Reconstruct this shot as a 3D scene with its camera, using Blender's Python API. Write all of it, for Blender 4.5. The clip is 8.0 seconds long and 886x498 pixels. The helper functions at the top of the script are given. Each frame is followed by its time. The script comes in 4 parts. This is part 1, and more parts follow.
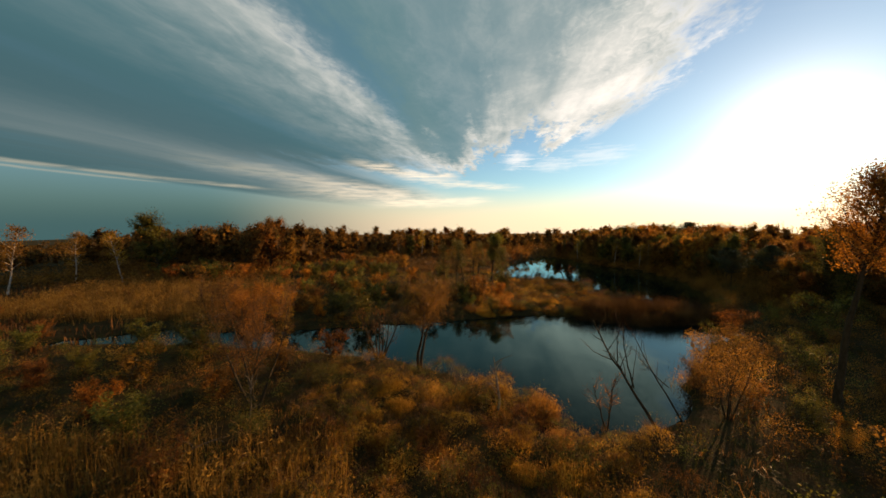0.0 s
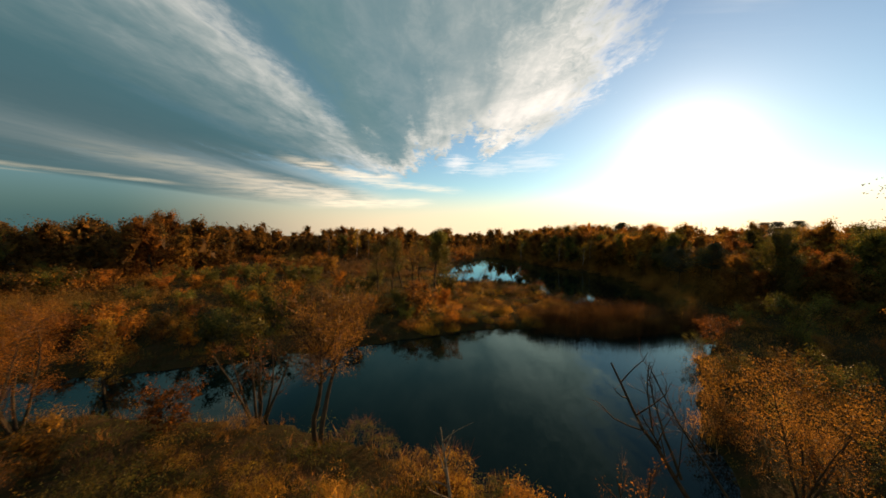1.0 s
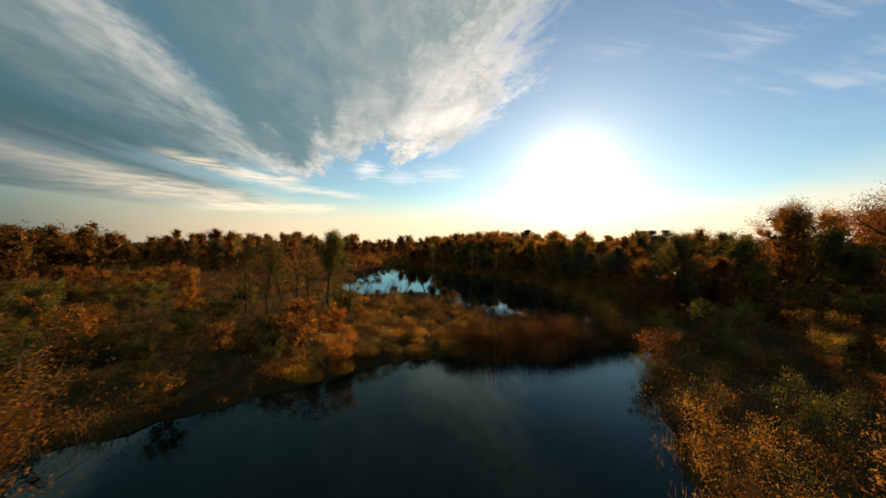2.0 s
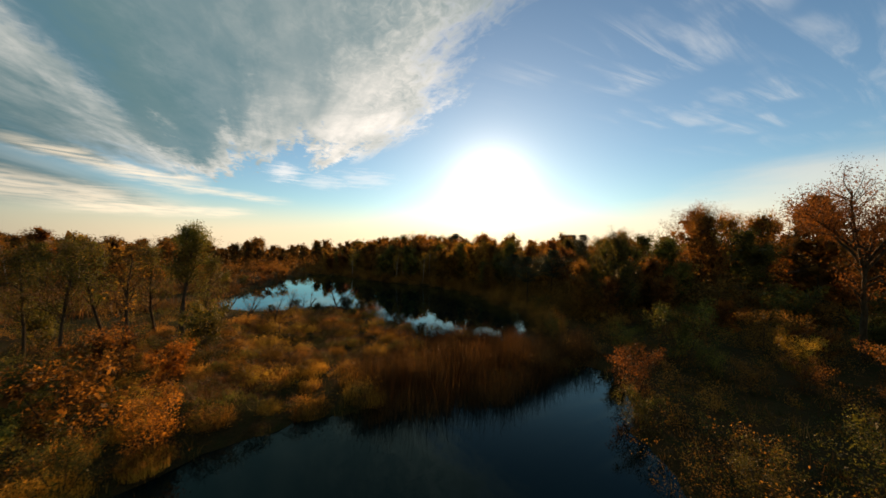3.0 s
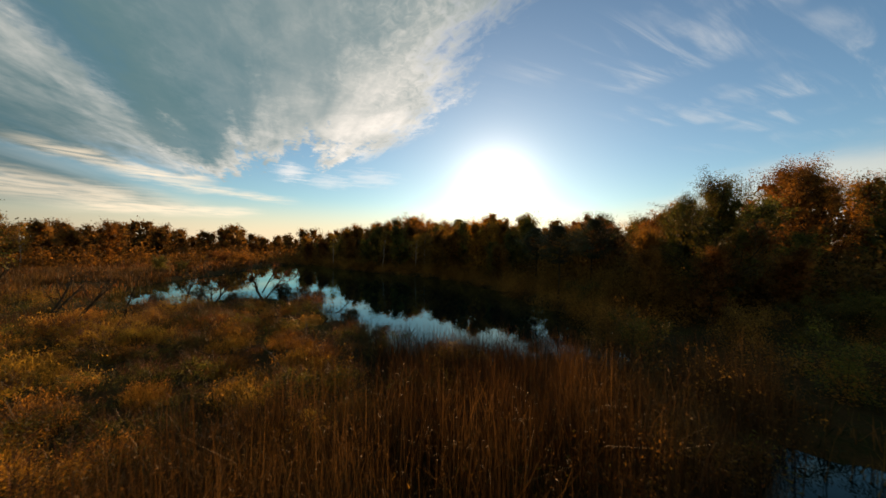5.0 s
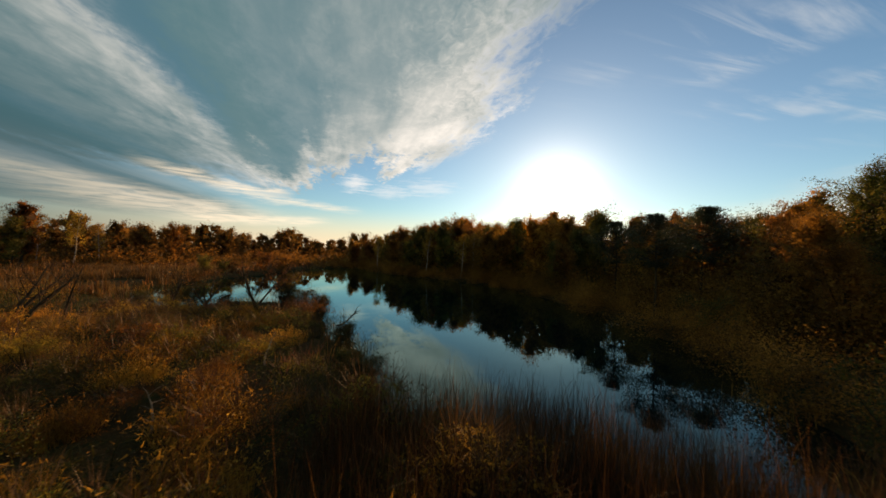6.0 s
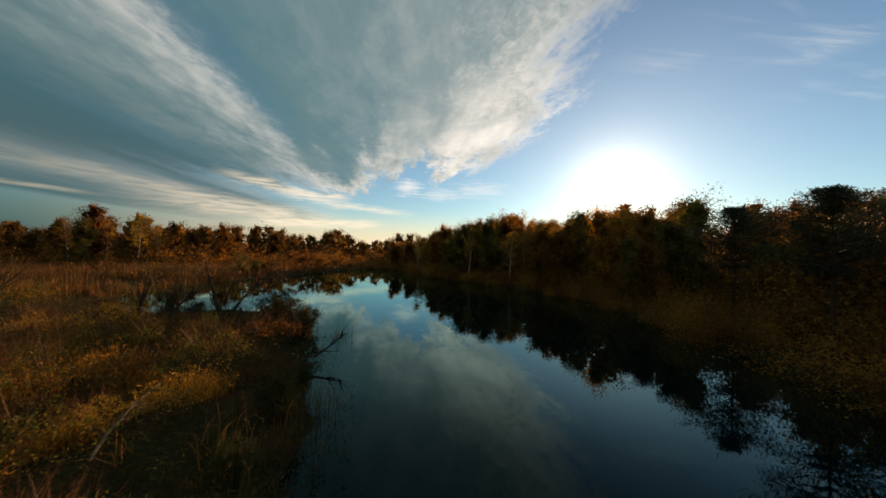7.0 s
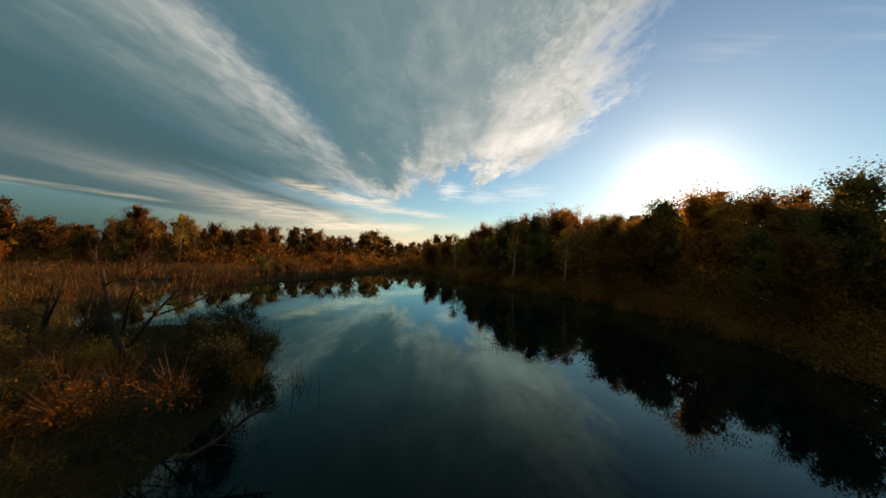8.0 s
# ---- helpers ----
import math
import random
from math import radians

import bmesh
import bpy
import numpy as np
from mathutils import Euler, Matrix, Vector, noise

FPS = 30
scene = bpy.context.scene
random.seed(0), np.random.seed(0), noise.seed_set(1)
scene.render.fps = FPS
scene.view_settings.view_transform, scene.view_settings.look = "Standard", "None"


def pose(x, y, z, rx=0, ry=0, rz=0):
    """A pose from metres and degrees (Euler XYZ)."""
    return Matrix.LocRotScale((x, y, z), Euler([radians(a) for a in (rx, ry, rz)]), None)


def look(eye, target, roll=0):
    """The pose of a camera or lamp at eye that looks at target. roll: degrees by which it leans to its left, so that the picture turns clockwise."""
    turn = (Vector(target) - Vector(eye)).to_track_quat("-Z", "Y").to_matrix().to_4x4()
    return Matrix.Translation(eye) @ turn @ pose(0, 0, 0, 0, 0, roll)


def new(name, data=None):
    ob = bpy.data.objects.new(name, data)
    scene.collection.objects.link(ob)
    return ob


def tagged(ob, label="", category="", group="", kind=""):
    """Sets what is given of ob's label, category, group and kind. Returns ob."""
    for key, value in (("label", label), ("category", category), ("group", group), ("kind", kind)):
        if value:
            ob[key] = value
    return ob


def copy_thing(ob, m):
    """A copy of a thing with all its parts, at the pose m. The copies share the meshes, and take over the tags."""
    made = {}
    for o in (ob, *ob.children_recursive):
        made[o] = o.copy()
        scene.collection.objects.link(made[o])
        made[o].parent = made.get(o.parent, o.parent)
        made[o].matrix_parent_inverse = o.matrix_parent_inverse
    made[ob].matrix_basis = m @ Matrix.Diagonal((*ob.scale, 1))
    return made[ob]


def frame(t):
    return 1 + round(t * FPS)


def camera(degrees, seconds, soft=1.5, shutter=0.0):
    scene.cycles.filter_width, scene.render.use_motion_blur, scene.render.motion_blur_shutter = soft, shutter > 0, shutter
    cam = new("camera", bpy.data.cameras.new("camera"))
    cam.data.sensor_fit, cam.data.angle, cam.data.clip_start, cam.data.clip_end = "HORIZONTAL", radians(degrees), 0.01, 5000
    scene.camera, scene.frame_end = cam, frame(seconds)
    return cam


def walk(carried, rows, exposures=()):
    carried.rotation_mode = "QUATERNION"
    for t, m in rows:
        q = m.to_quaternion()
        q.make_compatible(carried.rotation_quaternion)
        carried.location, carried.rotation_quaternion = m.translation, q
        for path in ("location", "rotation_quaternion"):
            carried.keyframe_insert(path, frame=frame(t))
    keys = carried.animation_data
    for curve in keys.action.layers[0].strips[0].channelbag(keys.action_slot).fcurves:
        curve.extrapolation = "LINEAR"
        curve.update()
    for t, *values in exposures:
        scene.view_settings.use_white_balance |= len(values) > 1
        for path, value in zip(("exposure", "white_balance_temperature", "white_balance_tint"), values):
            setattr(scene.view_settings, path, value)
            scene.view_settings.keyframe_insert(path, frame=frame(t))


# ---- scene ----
cam = camera(107.5, 8.0, soft=1.6, shutter=0.12)
PATH = [
    (0, pose(0.00, 0.00, 11.03, 85.97, 0.36, 0.02)),
    (0.5, pose(0.45, 4.46, 10.54, 85.89, 0.26, -3.74)),
    (1, pose(1.19, 8.77, 10.09, 86.25, -0.07, -10.23)),
    (1.5, pose(2.45, 12.78, 9.75, 86.72, -0.44, -17.82)),
    (2, pose(4.17, 16.57, 9.36, 87.74, -0.68, -25.76)),
    (2.5, pose(6.31, 20.10, 8.95, 88.60, -0.57, -32.94)),
    (3, pose(8.53, 23.29, 8.42, 89.18, -0.70, -38.72)),
    (3.5, pose(10.96, 26.12, 7.81, 89.30, -0.88, -42.53)),
    (4, pose(13.41, 28.64, 6.98, 88.67, -0.63, -43.70)),
    (4.5, pose(15.91, 31.01, 5.97, 88.62, -0.54, -41.72)),
    (5, pose(18.45, 33.46, 5.16, 89.03, -0.69, -37.74)),
    (5.5, pose(20.96, 35.94, 4.60, 89.67, -1.18, -32.83)),
    (6, pose(23.20, 38.43, 4.24, 90.30, -1.27, -27.96)),
    (6.5, pose(25.16, 40.91, 4.08, 90.43, -1.30, -23.38)),
    (7, pose(26.85, 43.53, 4.01, 90.46, -1.47, -19.02)),
    (7.5, pose(28.25, 46.45, 3.90, 90.37, -1.33, -15.22)),
    (8, pose(29.25, 49.42, 3.74, 90.79, -1.69, -11.67)),
]
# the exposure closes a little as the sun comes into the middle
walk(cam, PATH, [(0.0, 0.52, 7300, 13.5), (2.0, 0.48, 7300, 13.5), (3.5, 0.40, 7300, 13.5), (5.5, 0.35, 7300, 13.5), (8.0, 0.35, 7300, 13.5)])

# ---- sky, sun and exposure ----
SUN_AZ, SUN_EL = 47.0, 10.4          # degrees from +y towards +x, and above the horizon
SUN_DIR = Vector((math.sin(radians(SUN_AZ)) * math.cos(radians(SUN_EL)),
                  math.cos(radians(SUN_AZ)) * math.cos(radians(SUN_EL)), math.sin(radians(SUN_EL))))


class Nodes:
    """Short forms for building node trees."""

    def __init__(self, tree):
        self.tree = tree
        tree.nodes.clear()

    def add(self, kind, **inputs):
        n = self.tree.nodes.new(kind)
        for key, value in inputs.items():
            k = int(key[1:]) if key[0] == "i" and key[1:].isdigit() else key.replace("_", " ")
            self.put(n, k, value)
        return n

    def put(self, n, key, value):
        if isinstance(value, bpy.types.NodeSocket):
            self.tree.links.new(value, n.inputs[key])
        else:
            n.inputs[key].default_value = value

    def math(self, op, a, b=0.0, c=0.0, clamp=False):
        n = self.tree.nodes.new("ShaderNodeMath")
        n.operation, n.use_clamp = op, clamp
        for i, v in enumerate((a, b, c)):
            self.put(n, i, v)
        return n.outputs[0]

    def ramp(self, fac, stops, smooth=False):
        n = self.tree.nodes.new("ShaderNodeValToRGB")
        if smooth:
            n.color_ramp.interpolation = "EASE"
        el = n.color_ramp.elements
        for i, (p, col) in enumerate(stops):
            e = el[i] if i < 2 else el.new(p)
            e.position = p
            e.color = (*col, 1) if isinstance(col, tuple) else (col, col, col, 1)
        self.put(n, 0, fac)
        return n.outputs[0]

    def mix(self, fac, a, b, blend="MIX"):
        n = self.tree.nodes.new("ShaderNodeMix")
        n.data_type, n.blend_type = "RGBA", blend
        self.put(n, 0, fac)
        for key, v in ((6, a), (7, b)):
            self.put(n, key, (*v, 1) if isinstance(v, tuple) else v)
        return n.outputs[2]

    def span(self, v, a, b, c=0.0, d=1.0, smooth=True):
        n = self.tree.nodes.new("ShaderNodeMapRange")
        n.interpolation_type = "SMOOTHSTEP" if smooth else "LINEAR"
        for i, x in enumerate((v, a, b, c, d)):
            self.put(n, i, x)
        return n.outputs[0]

    def noise(self, vec, scale, detail=4.0, rough=0.55, distort=0.0):
        n = self.tree.nodes.new("ShaderNodeTexNoise")
        if vec is not None:
            self.put(n, "Vector", vec)
        n.inputs["Scale"].default_value, n.inputs["Detail"].default_value = scale, detail
        n.inputs["Roughness"].default_value, n.inputs["Distortion"].default_value = rough, distort
        return n.outputs[0]

    def vec(self, x, y, z=0.0):
        n = self.tree.nodes.new("ShaderNodeCombineXYZ")
        for i, v in enumerate((x, y, z)):
            self.put(n, i, v)
        return n.outputs[0]


def build_sky():
    """Clear Nishita sky with streets of thin high cloud that run towards one point of the horizon."""
    world = bpy.data.worlds.new("sky")
    scene.world = world
    world.use_nodes = True
    g = Nodes(world.node_tree)
    add, sub, mul = (lambda a, b: g.math("ADD", a, b)), (lambda a, b: g.math("SUBTRACT", a, b)), (lambda a, b: g.math("MULTIPLY", a, b))

    def curve(v, lo, hi, points):
        """Straight pieces through (v, value)."""
        return g.ramp(g.span(v, lo, hi, smooth=False), [((p - lo) / (hi - lo), q) for p, q in points])

    def off(n, amount):
        return mul(sub(n, 0.5), amount)

    sky = g.add("ShaderNodeTexSky")
    sky.sky_type, sky.sun_disc = "NISHITA", False
    sky.sun_elevation, sky.sun_rotation = radians(SUN_EL), radians(SUN_AZ)
    sky.air_density, sky.dust_density, sky.ozone_density, sky.altitude = 1.0, 0.15, 2.2, 60
    base = g.mix(1.0, sky.outputs[0], (0.075, 0.095, 0.103), "MULTIPLY")
    co = g.add("ShaderNodeTexCoord").outputs["Generated"]
    dx, dy, dz = g.add("ShaderNodeSeparateXYZ", i0=co).outputs
    side, rise = mul(g.math("ARCTAN2", dx, dy), 57.296), mul(g.math("ARCSINE", dz), 57.296)
    dot = g.add("ShaderNodeVectorMath", i0=co, i1=tuple(SUN_DIR))
    dot.operation = "DOT_PRODUCT"
    near = g.math("MAXIMUM", dot.outputs["Value"], 0.0)
    halo = g.math("POWER", near, 5.0)
    # the cloud deck: ahead along its streets, cross over them
    up = g.math("MAXIMUM", dz, 0.03)
    u, v = g.math("DIVIDE", dx, up), g.math("DIVIDE", dy, up)
    a = radians(10.0)
    ahead = add(mul(u, math.sin(a)), mul(v, math.cos(a)))
    cross = sub(mul(u, math.cos(a)), mul(v, math.sin(a)))
    slow = g.noise(g.vec(mul(cross, 0.9), mul(ahead, 0.45)), 1.0, 3.0, 0.5)
    billow = g.noise(g.vec(mul(cross, 2.4), mul(ahead, 1.1)), 1.0, 5.0, 0.55, 0.4)
    fray = g.noise(g.vec(mul(cross, 7.5), mul(ahead, 3.4)), 1.0, 5.0, 0.6, 0.5)
    curl = g.noise(g.vec(mul(cross, 19.0), mul(ahead, 13.0)), 1.0, 3.0, 0.6, 0.8)
    c = add(cross, add(off(slow, 0.30), add(off(fray, 0.34), off(curl, 0.14))))
    cloud_dark = g.mix(g.span(cross, -3.4, -0.5), (0.026, 0.080, 0.099), (0.060, 0.152, 0.182))
    cloud_lit = (0.74, 0.735, 0.71)

    # peach haze along the horizon, teal away from the sun
    haze = sub(1.0, g.span(dz, 0.0, g.span(near, 0.0, 0.75, 0.24, 0.13)))
    base = g.mix(mul(haze, g.span(near, 0.0, 0.75, 0.97, 0.80)), base, g.mix(g.span(near, 0.12, 0.80), (0.030, 0.085, 0.098), (0.78, 0.63, 0.47)))

    # the dark veil away from the sun, in long soft streets, with a bright woolly edge
    streets = g.noise(g.vec(mul(cross, 1.3), mul(ahead, 0.22)), 1.0, 5.0, 0.5, 0.3)
    c3 = add(c, off(streets, 1.1))
    veil = mul(g.span(c, -0.80, -1.12), g.span(add(cross, off(slow, 0.3)), -7.6, -6.7))
    thin_out = add(ahead, add(off(streets, 5.0), off(fray, 2.5)))
    veil = mul(veil, g.math("MAXIMUM", g.span(thin_out, 7.2, 4.2), mul(g.span(thin_out, 16.0, 6.0), g.span(cross, -1.6, -3.2, 0.0, 0.9))))
    glow = curve(c, -8.0, -0.8, [(-8.0, 0.0), (-2.3, 0.0), (-1.75, 0.07), (-1.38, 0.22), (-1.10, 0.48), (-0.8, 0.28)])
    far = curve(c3, -8.0, -1.0, [(-8.0, 0.0), (-6.3, 0.03), (-5.2, 0.06), (-4.1, 0.17), (-3.2, 0.05), (-2.4, 0.015), (-1.0, 0.02)])
    far = mul(far, g.span(ahead, 1.6, 6.0, 0.45, 1.0))
    shine = add(mul(glow, add(g.span(billow, 0.30, 0.70, 0.35, 1.3), off(fray, 0.9))), mul(far, add(0.4, mul(streets, 1.2))))
    shine = mul(g.math("MAXIMUM", shine, 0.0), g.span(ahead, 0.8, 2.4, 0.6, 1.0))
    shine = add(shine, mul(mul(g.span(ahead, 3.4, 6.5), g.span(cross, -5.2, -1.2)), mul(g.span(streets, 0.40, 0.66), 0.30)))
    body = g.mix(g.math("MINIMUM", shine, 1.0), cloud_dark, cloud_lit)
    deck = g.mix(mul(veil, g.span(streets, 0.25, 0.5, 0.80, 0.95)), base, body)

    # the sheet nearest the sun: grey in its middle, white and rippled towards its edge, fringed at its far end
    finger = g.noise(g.vec(mul(cross, 3.4), mul(ahead, 0.35)), 1.0, 4.0, 0.55, 0.3)
    edge = curve(ahead, 0.0, 5.0, [(0.0, 0.72), (1.1, 0.84), (1.5, 0.90), (2.0, 1.10), (2.6, 1.17), (3.6, 1.10), (5.0, 1.0)])
    end = curve(cross, -1.0, 1.4, [(-1.0, 6.0), (-0.55, 6.3), (-0.3, 5.3), (0.05, 4.3), (0.85, 4.2), (1.15, 3.5), (1.4, 2.8)])
    end = add(end, add(off(finger, 5.0), add(off(fray, 2.6), off(curl, 1.4))))
    rag = add(cross, add(off(billow, 0.42), add(off(fray, 0.52), off(curl, 0.34))))
    sheet = mul(g.span(sub(rag, edge), 0.12, -0.26), mul(g.span(sub(ahead, end), 0.35, -0.75), g.span(add(c, g.span(ahead, 2.0, 4.2, 0.0, 0.34)), -0.98, -0.62, 0.0, 1.0)))
    white = curve(rag, -1.0, 1.2, [(-1.0, 0.06), (-0.55, 0.08), (-0.15, 0.13), (0.25, 0.27), (0.7, 0.52), (1.05, 0.78), (1.2, 0.85)])
    white = add(white, mul(g.span(sub(ahead, end), -2.4, -0.3), g.span(cross, -0.9, 0.5, 0.55, 0.30)))
    white = add(mul(white, add(g.span(billow, 0.28, 0.72, 0.55, 1.25), off(fray, 0.5))), mul(off(curl, 0.9), mul(g.span(rag, 0.1, 0.8), g.span(ahead, 0.8, 3.5, 0.9, 0.3))))
    white = add(white, add(off(streets, 0.25), mul(halo, 0.06)))
    white = mul(g.math("MINIMUM", g.math("MAXIMUM", white, 0.0), 1.0), g.span(rise, 33.0, 46.0, 1.0, 0.6))
    deck = g.mix(mul(sheet, g.span(white, 0.0, 0.5, 0.90, 0.97)), deck, g.mix(white, cloud_dark, cloud_lit))
    # thin dark cloud fills the lane between the two
    lane = mul(mul(g.span(c, -1.10, -0.90), g.span(c, -0.35, -0.72)), g.span(ahead, 4.4, 2.9))
    deck = g.mix(mul(lane, 0.60), deck, cloud_dark)

    # thin fibres high on the clear side
    fibre = g.noise(g.vec(mul(add(cross, mul(ahead, 0.6)), 0.8), mul(ahead, 6.0)), 1.0, 6.0, 0.62, 0.7)
    tuft = g.noise(g.vec(mul(cross, 1.2), mul(ahead, 1.6)), 1.0, 3.0, 0.5)
    thin = mul(mul(g.span(fibre, 0.42, 0.72), g.span(tuft, 0.40, 0.60)), mul(g.span(cross, 0.95, 1.5), g.span(cross, 5.0, 3.2)))
    thin = mul(thin, g.span(ahead, 2.0, 1.2))
    deck = g.mix(mul(thin, 0.46), deck, (0.55, 0.60, 0.64))

    deck = g.mix(mul(g.span(dz, 0.085, 0.02), 0.9), deck, base)

    # single low bars of cloud, lit from beneath
    ruffle = g.noise(g.vec(mul(side, 0.16), mul(rise, 0.9)), 1.0, 6.0, 0.6, 0.6)
    grain = g.noise(g.vec(mul(add(side, mul(rise, 2.0)), 0.22), mul(rise, 2.6)), 1.0, 5.0, 0.62, 0.4)

    def bar(deck, az0, el0, az1, el1, half, strength, ends=0.25, wave=0.9):
        t = g.span(side, az0, az1, smooth=False)
        mid = add(add(el0, mul(t, el1 - el0)), off(ruffle, wave))
        across = sub(1.0, g.span(g.math("ABSOLUTE", sub(rise, mid)), 0.0, half))
        m = mul(mul(g.span(t, 0.0, ends), g.span(t, 1.0, 1.0 - ends)), mul(across, g.span(grain, 0.30, 0.62, 0.25, 1.0)))
        return g.mix(mul(m, strength), deck, g.mix(g.span(near, 0.1, 0.7), (0.34, 0.34, 0.28), (0.95, 0.82, 0.64)))

    deck = bar(deck, -30, 6.6, 4, 4.6, 2.2, 0.62, 0.4, 2.0)
    deck = bar(deck, -14, 3.8, 10, 4.4, 1.1, 0.7)
    deck = bar(deck, -42, 9.8, -10, 6.4, 1.5, 0.4, 0.35, 1.8)
    deck = bar(deck, -62, 7.6, -26, 5.8, 0.40, 0.66, 0.18, 0.3)
    deck = bar(deck, -60, 6.9, -38, 5.9, 0.22, 0.5, 0.3, 0.3)
    deck = bar(deck, -18, 11.2, 2, 7.3, 1.3, 0.66, 0.35, 2.2)
    deck = bar(deck, -5, 7.8, 15, 6.3, 0.9, 0.6, 0.3, 1.6)
    deck = bar(deck, -7, 9.2, 4, 8.2, 0.8, 0.6, 0.35, 2.0)
    # a woolly puff below the sheet's end, and thin rags beside it
    for az, el, wide_by, high_by, strength in ((12.7, 11.0, 3.3, 1.9, 0.65), (18.5, 9.8, 5.0, 1.5, 0.38), (25.0, 10.8, 6.5, 1.9, 0.34)):
        r = g.math("SQRT", add(g.math("POWER", mul(sub(side, az), 1 / wide_by), 2.0), g.math("POWER", mul(sub(rise, el), 1 / high_by), 2.0)))
        m = g.span(add(r, add(off(fray, 0.7), off(grain, 1.8))), 1.0, 0.0)
        deck = g.mix(mul(m, strength), deck, (0.80, 0.80, 0.80))

    # a pale bank of thin cloud that rises away from the sun
    top = g.span(side, 52.7, 88.8, 0.035, 0.21, False)
    wisp = off(g.noise(g.vec(mul(side, 0.052), mul(dz, 14.0)), 1.0, 6.0, 0.6), 0.12)
    bank_of = sub(1.0, g.span(sub(add(dz, wisp), top), -0.07, 0.02))
    deck = g.mix(mul(mul(bank_of, g.span(side, 48.7, 68.8)), 0.42), deck, (0.80, 0.70, 0.55))
    # away from the sun, unseen clouds are brightened warm to fill the ground's shade
    deck = g.mix(mul(g.span(dot.outputs["Value"], -0.25, -0.8), g.span(streets, 0.3, 0.6)), deck, (0.38, 0.32, 0.25))
    # forward scatter of the thin haze round the sun
    close, broad = mul(g.math("POWER", near, 200.0), 0.48), add(mul(g.math("POWER", near, 26.0), 0.085), mul(g.math("POWER", near, 9.0), 0.06))
    total = g.mix(1.0, deck, g.mix(1.0, g.vec(close, close, close), (1.16, 0.97, 0.86), "MULTIPLY"), "ADD")
    total = g.mix(1.0, total, g.mix(1.0, g.vec(broad, broad, broad), (1.03, 0.97, 0.93), "MULTIPLY"), "ADD")
    bg = g.add("ShaderNodeBackground", Color=total, Strength=1.0)
    g.add("ShaderNodeOutputWorld", Surface=bg.outputs[0])


build_sky()
lamp = bpy.data.lights.new("sun", "SUN")
lamp.energy, lamp.angle, lamp.color = 5.0, radians(0.6), (1.0, 0.58, 0.25)
sun = new("sun", lamp)
sun.matrix_world = look(SUN_DIR * 500, (0, 0, 0))

# ---- materials ----


def material(name):
    m = bpy.data.materials.new(name)
    m.use_nodes = True
    return m, Nodes(m.node_tree)


def foliage(name, cols, trans=0.5, gloss=0.25):
    """Thin leaves or blades: coloured piece by piece, and lit through from behind."""
    m, g = material(name)
    rnd = g.add("ShaderNodeNewGeometry").outputs["Random Per Island"]
    col = g.ramp(rnd, [(i / max(1, len(cols) - 1), c) for i, c in enumerate(cols)])
    ob = g.add("ShaderNodeObjectInfo")
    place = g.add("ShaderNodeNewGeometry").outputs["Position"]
    # broad patches put golden highlights and dark gaps into the leaf colour
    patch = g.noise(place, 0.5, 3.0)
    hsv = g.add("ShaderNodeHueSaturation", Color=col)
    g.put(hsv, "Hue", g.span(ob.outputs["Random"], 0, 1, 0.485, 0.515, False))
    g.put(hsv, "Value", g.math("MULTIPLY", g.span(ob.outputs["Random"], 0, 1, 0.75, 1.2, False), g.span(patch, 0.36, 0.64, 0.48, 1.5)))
    diff = g.add("ShaderNodeBsdfPrincipled", Base_Color=hsv.outputs[0], Roughness=0.55)
    diff.inputs["Specular IOR Level"].default_value = gloss
    thru = g.add("ShaderNodeBsdfTranslucent", Color=hsv.outputs[0])
    mx = g.add("ShaderNodeMixShader", i0=trans, i1=diff.outputs[0], i2=thru.outputs[0])
    g.add("ShaderNodeOutputMaterial", Surface=mx.outputs[0])
    return m


def bark(name, a, b, scale=6.0, rough=0.85):
    m, g = material(name)
    co = g.add("ShaderNodeTexCoord").outputs["Object"]
    mp = g.add("ShaderNodeMapping", Vector=co)
    mp.inputs["Scale"].default_value = (1, 1, 0.3)
    n1, n2 = g.noise(mp.outputs[0], scale, 6.0, 0.65), g.noise(co, 0.9, 2.0)
    col = g.mix(g.span(n1, 0.35, 0.65), a, b)
    col = g.mix(g.math("MULTIPLY", n2, 0.5), col, (0.05, 0.048, 0.022))
    bump = g.add("ShaderNodeBump", Height=n1, Strength=0.7, Distance=0.03)
    p = g.add("ShaderNodeBsdfPrincipled", Base_Color=col, Roughness=rough, Normal=bump.outputs[0])
    p.inputs["Specular IOR Level"].default_value = 0.1
    g.add("ShaderNodeOutputMaterial", Surface=p.outputs[0])
    return m


def birch_bark():
    m, g = material("birch_bark")
    co = g.add("ShaderNodeTexCoord").outputs["Object"]
    mp = g.add("ShaderNodeMapping", Vector=co)
    mp.inputs["Scale"].default_value = (2.5, 2.5, 7.0)
    n = g.noise(mp.outputs[0], 2.0, 4.0, 0.7)
    col = g.mix(g.span(n, 0.52, 0.62), (0.36, 0.31, 0.25), (0.05, 0.04, 0.035))
    p = g.add("ShaderNodeBsdfPrincipled", Base_Color=col, Roughness=0.7)
    g.add("ShaderNodeOutputMaterial", Surface=p.outputs[0])
    return m


